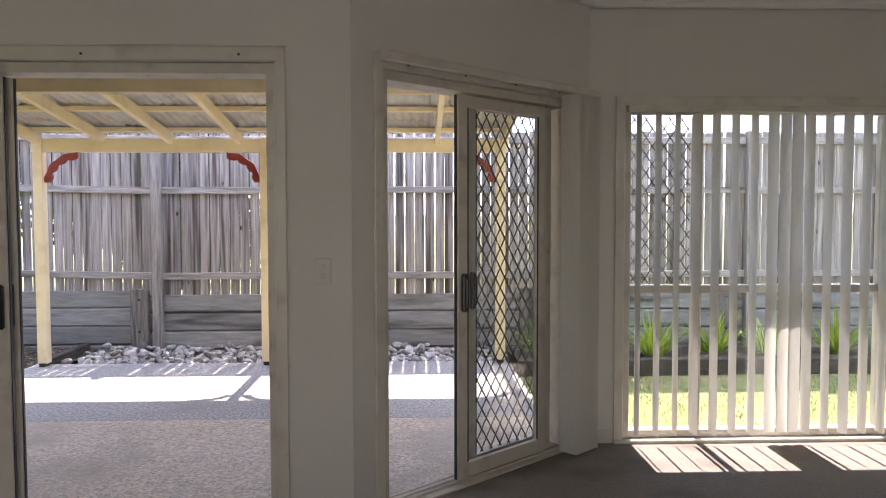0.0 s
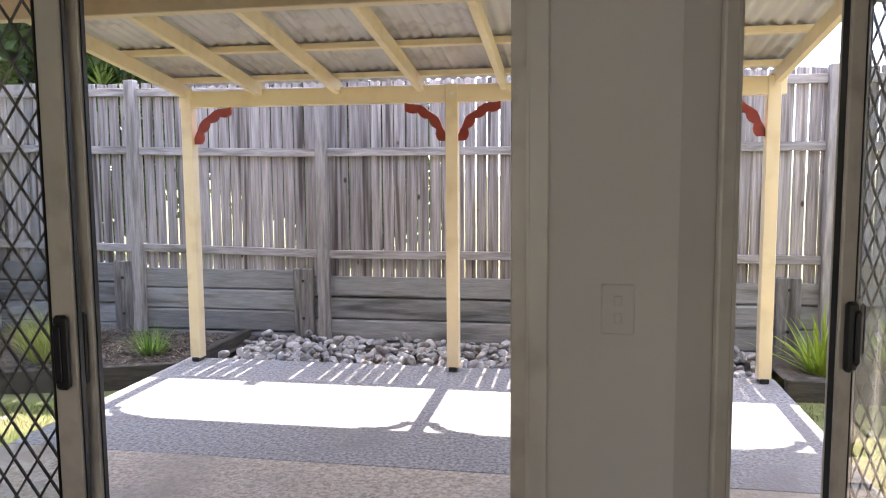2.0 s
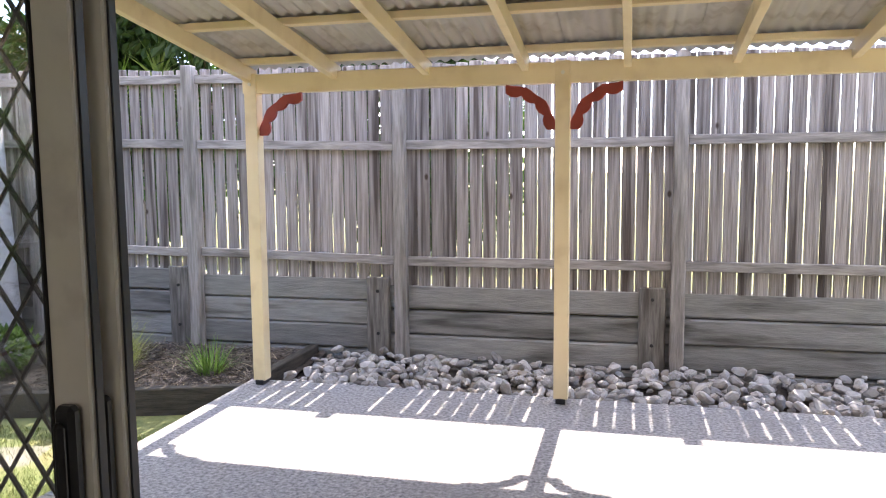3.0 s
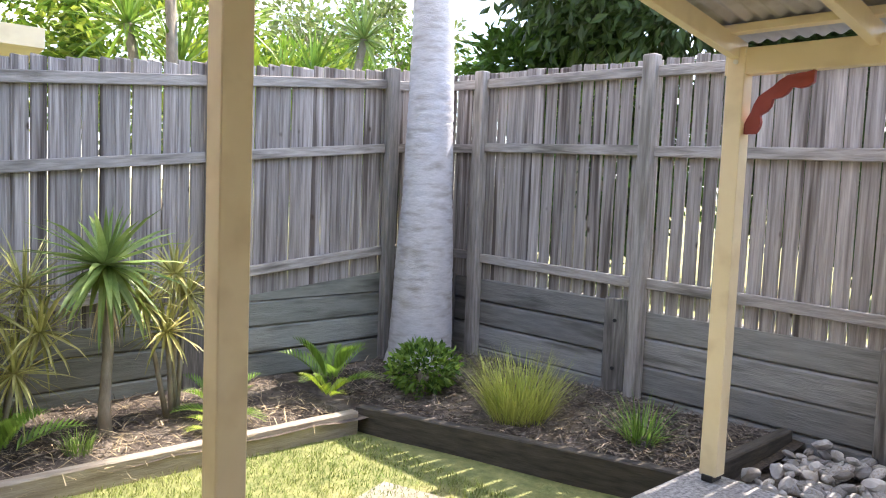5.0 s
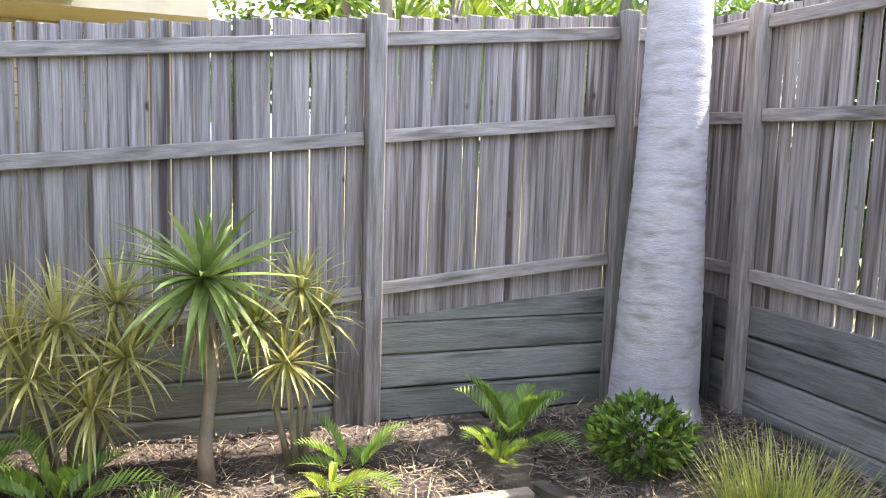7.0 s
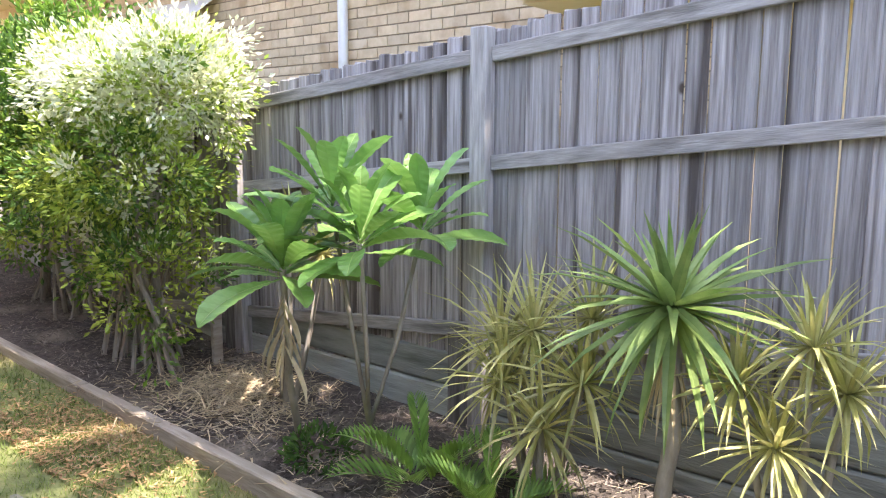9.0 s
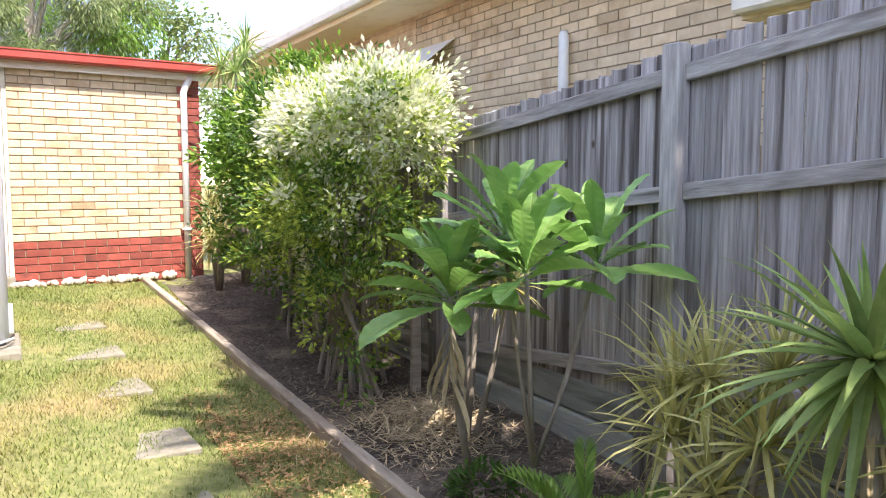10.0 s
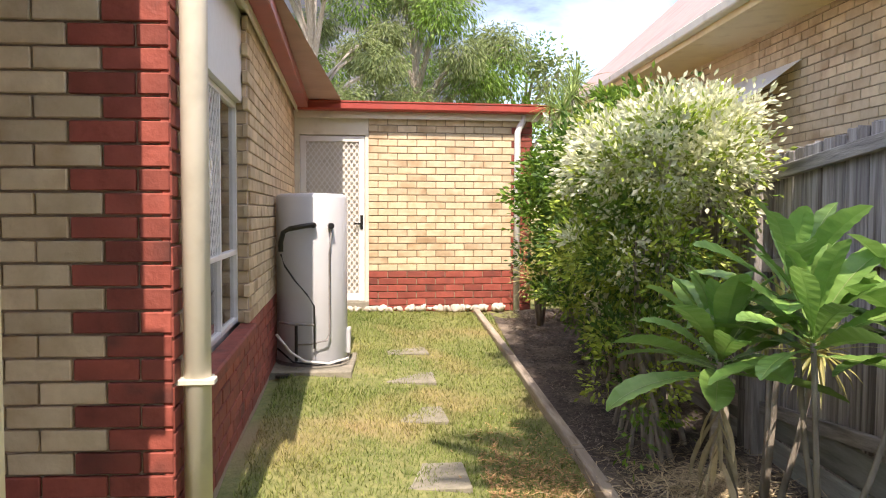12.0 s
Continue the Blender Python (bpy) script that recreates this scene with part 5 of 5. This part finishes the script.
def leaf_clumps(s, centre, radii, n, size, rng, each=46, floor=None):
    """Sprays of leaves on the ends of twigs, set unevenly over a lumpy crown with gaps between them."""
    for _ in range(max(n // each, 1)):
        d = Vector((rng.gauss(0, 1), rng.gauss(0, 1), rng.gauss(0, 1))).normalized()
        lump = 1 + 0.3 * noise.noise(d * 2.3 + Vector(centre) * 1.7)
        r = rng.uniform(0.62, 1.1) * lump
        p = Vector(centre) + Vector((d.x * radii[0], d.y * radii[1], d.z * radii[2])) * r
        q = rng.uniform(0.05, 0.12)
        for _ in range(int(each * rng.uniform(0.6, 1.4))):
            w = Vector((rng.gauss(0, 1), rng.gauss(0, 1), rng.gauss(0, 0.8)))
            c = p + w * q * 0.62 + d * rng.uniform(-0.05, 0.05)
            if floor is not None and c.z < floor:
                continue
            L = size * rng.uniform(0.6, 1.3)
            s.card(c, w + d * 0.9 + Vector((0, 0, rng.uniform(-0.4, 0.7))), L, L * 0.5)


def shrub(name, label, at, balls, size, mats, seed, category="shrub", stems=5, stem_h=0.4, fork=0.3, clumps=False):
    t = plant(name, label, category, at)
    rng = random.Random(seed)
    for mat, share, test in mats:
        s = Soup()
        for c, r, n in balls:
            if test is None or test(c):
                (leaf_clumps if clumps else leafy_ball)(s, c, r, int(n * share), size, rng)
        if s.v:
            part("foliage", s.mesh(mat), mat, t)
    for k in range(stems):
        a = rng.uniform(0, math.tau)
        c = rng.choice(balls)[0]
        part("stem", tube([(c[0] * 0.4 + 0.06 * fork * math.cos(a), c[1] * 0.75 + 0.06 * fork * math.sin(a), -0.08), (c[0] * 0.5 + rng.uniform(-0.05, 0.05), c[1] * 0.5 + rng.uniform(-0.1, 0.1), stem_h * 0.55), (c[0], c[1], max(c[2], stem_h))], [0.022, 0.016, 0.007], 6), BARK, t)
    return t


shrub("small_shrub", "leafy green low shrub at the palm's foot", (-5.3, 7.78, -0.07), (((0, 0, 0.15), (0.25, 0.23, 0.17), 900),), 0.065, ((SHRUB, 0.35, None), (FERN, 0.9, None)), 8, stems=4, stem_h=0.15)
shrub("small_shrub", "tiny dark green shrub in the mulch", (-5.5, 4.02, -0.12), (((0, 0, 0.08), (0.16, 0.17, 0.1), 350),), 0.05, ((SHRUB, 1, None),), 9, stems=2, stem_h=0.08)


def tuft(name, label, at, n, length, width, mat, seed, spread=0.16, lo=0.75, droop=0.7):
    t = plant(name, label, "grass tuft", at)
    rng = random.Random(seed)
    s = Soup()
    for k in range(n):
        az = rng.uniform(0, math.tau)
        r = spread * rng.random() ** 0.6
        s.blade((r * math.cos(az), r * math.sin(az), -0.01), az + rng.uniform(-0.8, 0.8), rng.uniform(lo, 1.5), length * rng.uniform(0.5, 1.1), width, droop * rng.uniform(0.2, 1.3), seg=4, fold=0.1)
    ob = part("tussock", s.mesh(mat), mat, t)
    return t


tuft("grass_tuft", "dense yellow-green rush tuft in the corner bed", (-4.42, 7.85, -0.08), 620, 0.48, 0.008, TUFT, 1, 0.2)
tuft("grass_tuft", "small green strappy tuft beside the sleepers", (-3.62, 8.05, -0.06), 120, 0.32, 0.01, CYCAD, 2, 0.1, 0.35)
tuft("grass_tuft", "small green tuft at the yucca's foot", (-5.5, 5.45, -0.12), 90, 0.16, 0.008, CYCAD, 3, 0.07)
for k, x in enumerate((1.85, 2.4, 2.95, 3.6, 4.2, 4.9, 5.5)):
    tuft("strappy_plant", "bright yellow-green strappy plant along the fence", (x, 8.15 + 0.08 * (k % 2), -0.04), 70, 0.55, 0.035, LIME, 10 + k, 0.1, 0.4, 0.9)


def palm():
    t = plant("palm_tree", "tall palm with a smooth ringed grey trunk", "palm tree", (-5.88, 8.25, -0.05))
    bm = bmesh.new()
    rows = []
    H, n = 6.8, 330
    for i in range(n + 1):
        z = H * i / n
        r = lerp_table(((0, 0.3), (0.12, 0.265), (0.9, 0.235), (1.4, 0.205), (2.9, 0.165), (6.8, 0.13)), z)
        ring = 0.0045 * max(0, math.sin(z * math.tau / 0.085 + 1.5 * noise.noise((0, 0, z * 2)))) ** 6
        rows.append([bm.verts.new(((r - ring + 0.006 * noise.noise((math.cos(a) * 2, math.sin(a) * 2, z * 3))) * math.cos(a) + 0.03 * math.sin(z * 0.8),
                                   (r - ring) * math.sin(a), z)) for a in [k * math.tau / 24 for k in range(24)]])
    for a, b in zip(rows, rows[1:]):
        for k in range(24):
            bm.faces.new((a[k], a[(k + 1) % 24], b[(k + 1) % 24], b[k]))
    bm.faces.new(rows[-1])
    part("trunk", bm, PALM, t, smooth=True)
    rng = random.Random(2)
    for k in range(13):
        s = Soup()
        pinnate(s, (0, 0, 6.8), k * 2.4, rng.uniform(0.1, 1.1), 2.1, 30, 0.6, 1.3)
        part("frond", s.mesh(CYCAD), CYCAD, t)


palm()


def frangipani():
    t = plant("frangipani", "young frangipani with large glossy green leaves on bare grey stems", "frangipani", (-5.57, 4.31, -0.1))
    rng = random.Random(17)
    heads = ((0.25, -0.3, 0.98), (0.05, 0.0, 1.1), (-0.3, 0.05, 1.13), (0.0, -0.24, 1.24))
    fork = Vector((-0.03, -0.04, 0.22))
    part("stem", tube([(0.0, 0.0, -0.04), (-0.02, -0.04, 0.16), fork], [0.018, 0.015, 0.013], 8), BARK, t, smooth=True)
    part("stem", tube([(0.0, -0.5, -0.04), (0.12, -0.44, 0.4), heads[0]], [0.022, 0.018, 0.015], 8), BARK, t, smooth=True)
    for k, h in enumerate(heads):
        if k:
            part("branch", tube([fork, (fork + Vector(h)) / 2 + Vector((0.02, 0.03, -0.05)), h], [0.012, 0.011, 0.01], 8), BARK, t, smooth=True)
        n = (27, 22, 17, 20)[k]
        for j in range(n):
            az = j * 2.39996 + rng.uniform(-0.25, 0.25)
            u = (j + 0.5) / n
            e = -0.1 + 1.5 * u
            L = rng.uniform(0.36, 0.5) * (1.0 - 0.2 * u * u)
            dr = rng.uniform(0.3, 0.8)
            base = (h[0], h[1], h[2] - 0.05 + 0.1 * u)
            tw = rng.uniform(-0.45, 0.45)
            s = Soup()
            s.blade(base, az, e, L, L * rng.uniform(0.29, 0.35), dr, seg=18, fold=0.12, shape="paddle", twist=tw)
            lf = part("leaf", s.mesh(FRANGI), FRANGI, t)
            r = Soup()
            r.blade((base[0], base[1], base[2] + 0.002), az, e, L * 0.97, 0.006, dr, seg=9, fold=0.0, shape="strap", twist=tw)
            part("midrib", r.mesh(MIDRIB), MIDRIB, lf, "pale raised midrib")
    s = Soup()
    for k in range(12):
        s.blade((heads[0][0], heads[0][1], 0.84 - 0.02 * k), k * 1.9, -1.1, 0.2 + 0.03 * (k % 4), 0.026, 0.5, seg=4, shape="leaf", twist=0.8)
    part("dead_leaf", s.mesh(STRAW), STRAW, t, "curled yellow-brown leaves")


frangipani()


def stake():
    s = thing("garden_stake", "pale timber stake in a mound of straw", "stake", at=(-6.0, 2.4, -0.1))
    part("peg", boxes((-0.035, -0.02, 0.0, 0.035, 0.02, 0.58), bevel=0.006), EDGING_X, s)


stake()
shrub("hedge", "bright green leafy hedge bush by the fence", (-5.86, 0.35, 0.0),
      (((-0.05, -0.55, 1.75), (0.5, 0.6, 0.6), 4200), ((0.15, 0.25, 1.65), (0.55, 0.6, 0.65), 4600), ((0.1, -0.2, 1.05), (0.5, 0.9, 0.55), 2600), ((-0.1, 0.5, 2.2), (0.35, 0.6, 0.25), 1100), ((-0.2, -0.6, 2.25), (0.3, 0.4, 0.25), 700)),
      0.058, ((HEDGE, 1.0, None), (SHRUB, 0.35, None), (HEDGE_Y, 0.3, None)), 31, "hedge", 14, 1.1, 2.2, True)
# Dark shrub leaves below 1.5 m put interior shade into the bush's colour.
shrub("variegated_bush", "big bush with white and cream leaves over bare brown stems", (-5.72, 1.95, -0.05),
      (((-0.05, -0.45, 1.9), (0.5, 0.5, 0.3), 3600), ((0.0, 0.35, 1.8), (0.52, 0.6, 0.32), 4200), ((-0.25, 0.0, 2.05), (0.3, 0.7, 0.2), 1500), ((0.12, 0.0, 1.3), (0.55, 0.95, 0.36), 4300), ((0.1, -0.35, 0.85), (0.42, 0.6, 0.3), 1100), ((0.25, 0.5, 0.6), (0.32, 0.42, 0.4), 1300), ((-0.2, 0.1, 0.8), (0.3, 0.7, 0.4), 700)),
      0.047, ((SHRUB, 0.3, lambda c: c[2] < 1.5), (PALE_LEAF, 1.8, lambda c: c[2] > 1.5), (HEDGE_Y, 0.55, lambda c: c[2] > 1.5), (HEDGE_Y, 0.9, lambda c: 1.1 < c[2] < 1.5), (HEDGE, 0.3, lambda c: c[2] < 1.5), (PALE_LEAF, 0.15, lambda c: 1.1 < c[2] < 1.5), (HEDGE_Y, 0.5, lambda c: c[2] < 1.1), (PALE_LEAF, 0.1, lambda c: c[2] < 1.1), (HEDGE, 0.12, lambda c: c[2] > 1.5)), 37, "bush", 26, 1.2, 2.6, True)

# ---------------------------------------------------------------- trees beyond the fences
GUM_BARK = material("pale_gum_bark", (0.34, 0.3, 0.25), (0.55, 0.5, 0.43), 6, (4, 4, 0.6), rough=0.85, bump=0.4)


def tree(name, label, at, height, crown, leaves, mat, mat2, seed, lsize=0.16, bare=0.45, spread=1.0, slim=0.45, bark=None):
    t = plant(name, label, "tree", at)
    rng = random.Random(seed)
    part("trunk", tube([(0, 0, -0.2), (0.1, 0.05, height * 0.25), (0.0, 0.12, height * 0.5), (0.12, 0.0, height * 0.8)], [0.05 * height * 0.5, 0.02 * height, 0.014 * height, 0.005 * height], 9), BARK, t, smooth=True)
    s1, s2 = Soup(), Soup()
    k = 22
    for i in range(k):
        a = rng.uniform(0, math.tau)
        z = height * (bare + (1 - bare) * (i + 0.5) / k)
        r = crown * (0.35 + 0.65 * math.sin(math.pi * (0.15 + 0.8 * (i + 0.5) / k))) * rng.uniform(0.35, 1.0) * spread
        c = Vector((r * math.cos(a), r * math.sin(a), z))
        part("limb", tube([(0.05, 0.05, height * (0.2 + 0.5 * i / k)), (c.x * 0.5, c.y * 0.5, z * 0.9 + 0.05), c], [0.012 * height, 0.007 * height, 0.003 * height], 6), bark or BARK, t)
        q = crown * (rng.uniform(0.26, 0.5) if slim > 0.3 else rng.uniform(0.2, 0.4))
        leafy_ball(s1 if rng.random() < 0.65 else s2, c, (q, q, q * rng.uniform(0.6, 1.1)), leaves // k, lsize, rng, 0.15, droop=0.5 if slim > 0.3 else 1.5, slim=slim)
    part("crown", s1.mesh(mat), mat, t)
    part("crown", s2.mesh(mat2), mat2, t)


tree("gum_tree", "tall drooping gum tree with grey-green leaves", (-1.6, -15, 0), 9.8, 3.4, 44000, GUM, FERN, 1, 0.2, 0.25, 1.0, 0.2, GUM_BARK)
tree("gum_tree", "tall drooping gum tree with grey-green leaves", (-4.6, -19, 0), 9.6, 3.2, 34000, GUM, HEDGE, 2, 0.21, 0.3, 1.0, 0.2, GUM_BARK)
tree("gum_tree", "grey-green gum tree far behind the houses", (2.8, -17, 0), 10.5, 3.4, 24000, GUM, FERN, 3, 0.24, 0.25, 1.0, 0.2, GUM_BARK)
tree("shade_tree", "dense green tree behind the wing", (-8.6, -21, 0), 7.2, 2.2, 7000, HEDGE, GUM, 4, 0.2, 0.3)
tree("dark_tree", "dense dark green tree behind the back fence", (-8.2, 15.5, 0), 9.0, 3.2, 36000, DARK_TREE, SHRUB, 5, 0.24, 0.12)
tree("dark_tree", "dense dark green tree behind the back fence", (-4.6, 17.0, 0), 5.8, 2.9, 30000, DARK_TREE, SHRUB, 6, 0.24, 0.12)
tree("distant_tree", "hazy distant gum tree", (-34, 26, 0), 10, 4.0, 5000, GUM, HEDGE, 7, 0.5, 0.25)
tree("distant_tree", "hazy distant gum tree", (-40, 36, 0), 13, 4.5, 5000, GUM, HEDGE, 8, 0.55, 0.25)
shrub("lime_shrub", "lime-green shrub beyond the side fence", (-10.5, 11.3, 0.0), (((0, 0, 2.0), (1.1, 1.3, 0.75), 3000), ((0.2, -1.6, 1.9), (0.9, 1.0, 0.7), 2200)), 0.16, ((LIME, 0.8, None), (FERN, 0.3, None)), 51, stems=5, stem_h=1.4, fork=1)
shrub("green_shrub", "green leafy shrub beyond the side fence", (-12.0, 6.2, 0.0), (((0, 0, 3.2), (1.3, 1.6, 1.3), 5200), ((0.6, 2.2, 2.9), (1.2, 1.4, 1.2), 4200), ((0.8, 4.2, 2.5), (1.1, 1.4, 0.9), 3000)), 0.16, ((HEDGE_Y, 0.5, None), (HEDGE, 0.6, None)), 52, stems=5, stem_h=2, fork=1)


def tall_yucca(at, heads, seed, size=0.75):
    t = plant("tall_yucca", "tall branching yucca beyond the side fence", "yucca", at)
    for k, (dx, dy, z) in enumerate(heads):
        part("trunk", tube([(dx * 0.2, dy * 0.2, -0.1), (dx * 0.6, dy * 0.5, z * 0.5), (dx, dy, z)], [0.09, 0.07, 0.05], 8), BARK, t, smooth=True)
        rosette(t, "crown", (dx, dy, z), 44, size, 0.06, YUCCA if k % 2 else FERN, -0.8, 1.4, 0.5, seed + k, seg=3)


tall_yucca((-8.7, 7.4, 0), ((0, 0, 2.5), (0.25, 0.5, 3.0), (-0.3, -0.4, 2.9), (0.2, -0.2, 3.5)), 200)
tall_yucca((-9.2, 9.3, 0), ((0, 0, 2.7), (0.2, 0.6, 3.2), (0.1, -0.5, 2.4)), 220)
tall_yucca((-8.2, 13.3, 0), ((0, 0, 2.6), (0.5, 0.3, 2.9)), 240, 0.7)
fern((-9.6, 8.6, 1.6), 12, 1.7, "arching yellow-green palm beyond the side fence", LIME, 70, "palm", (0.4, 1.2), 22)

# ---------------------------------------------------------------- litter and grass
def litter(name, label, n, region, z_of, mat, seed, size=(0.02, 0.07), width=0.008):
    rng = random.Random(seed)
    s = Soup()
    for _ in range(n):
        x, y = region(rng)
        L = rng.uniform(*size)
        s.blade((x, y, z_of(x, y) + rng.uniform(0.012, 0.045)), rng.uniform(0, math.tau), rng.uniform(-0.35, 0.45), L, width * rng.uniform(0.5, 1.6), rng.uniform(-0.6, 0.8), seg=2, fold=0.3, shape="strap")
    tagged(new(name, s.mesh(mat)), label, "mulch", kind="stuff")


litter("mulch_chips", "loose bark chips on the side bed", 12000, lambda r: (r.uniform(-6.25, -5.3), r.uniform(-2.5, 7.1)), side_bed_z, CHIP, 1)
litter("mulch_chips", "loose bark chips on the corner bed", 6500, lambda r: (lambda x: (x, r.uniform(bed_front(x) + 0.05, 8.7)))(r.uniform(-6.2, -3.1)), back_bed_z, CHIP, 2, (0.03, 0.09), 0.011)
litter("straw", "pale dry straw scattered over the side bed", 1800, lambda r: (r.gauss(-5.7, 0.28), r.choice((r.gauss(2.9, 0.4), r.uniform(4.0, 7.0)))), side_bed_z, STRAW, 3, (0.04, 0.14), 0.006)
litter("straw", "heap of pale dry straw round the garden stake", 1500, lambda r: (r.gauss(-5.75, 0.2), r.gauss(3.0, 0.28)), lambda x, y: side_bed_z(x, y) + 0.1 * math.exp(-((x + 5.75) ** 2 + (y - 3.0) ** 2) / 0.08) * (0.5 + 0.5 * math.sin(x * 91 + y * 57)), STRAW, 9, (0.04, 0.14), 0.008)
litter("straw", "pale dry straw scattered over the corner bed", 500, lambda r: (lambda x: (x, r.uniform(bed_front(x) + 0.05, 8.6)))(r.uniform(-6.2, -3.2)), back_bed_z, STRAW, 4, (0.04, 0.12), 0.005)

DRY_LAWN = material("scorched_grass", (0.36, 0.21, 0.1), (0.56, 0.38, 0.19), 30, rough=0.95, rand=0.3)
litter("dry_lawn", "scorched brown patch of lawn beside the edging", 2600, lambda r: (min(r.gauss(-4.92, 0.24), -4.4 if r.random() < 0.1 else -4.6) if r.random() < 0.9 else -4.7, r.gauss(2.75, 0.5)), lambda x, y: ground_z(x, y) - 0.014, DRY_LAWN, 8, (0.02, 0.05), 0.01)


def lawn():
    rng = np.random.default_rng(7)
    v, f = [], []
    spans = ((-5.2, -3.12, -2.5, 7.15, 85000), (1.45, 5.5, 5.4, 7.75, 7000))
    for x0, x1, y0, y1, n in spans:
        P = rng.random((n, 6))
        for a, b, c, d, e, g in P:
            x, y = x0 + (x1 - x0) * a, y0 + (y1 - y0) * b
            if y > 7.2 and x < 0 or (x < -3.1 and y < 4.0 and x > -3.34 + 0.072 * (4.05 - y)):
                continue
            dens = 0.5 + noise.noise((x * 1.1, y * 1.1, 0)) * 0.9
            if g * 1.15 > dens + 0.45:
                continue
            z = ground_z(x, y)
            h = 0.018 + 0.03 * c * (0.6 + dens * 0.5)
            az, lean = d * math.tau, 0.3 + 1.3 * e
            dx, dy = math.cos(az), math.sin(az)
            w = 0.0035
            i = len(v)
            v += [(x - dy * w, y + dx * w, z - 0.004), (x + dy * w, y - dx * w, z - 0.004), (x + dx * h * lean, y + dy * h * lean, z + h)]
            f.append((i, i + 1, i + 2))
    me = bpy.data.meshes.new("mesh")
    me.from_pydata(v, [], f)
    me.materials.append(GRASS)
    tagged(new("grass", me), "short patchy green and straw-coloured lawn grass", "grass", kind="stuff")


lawn()
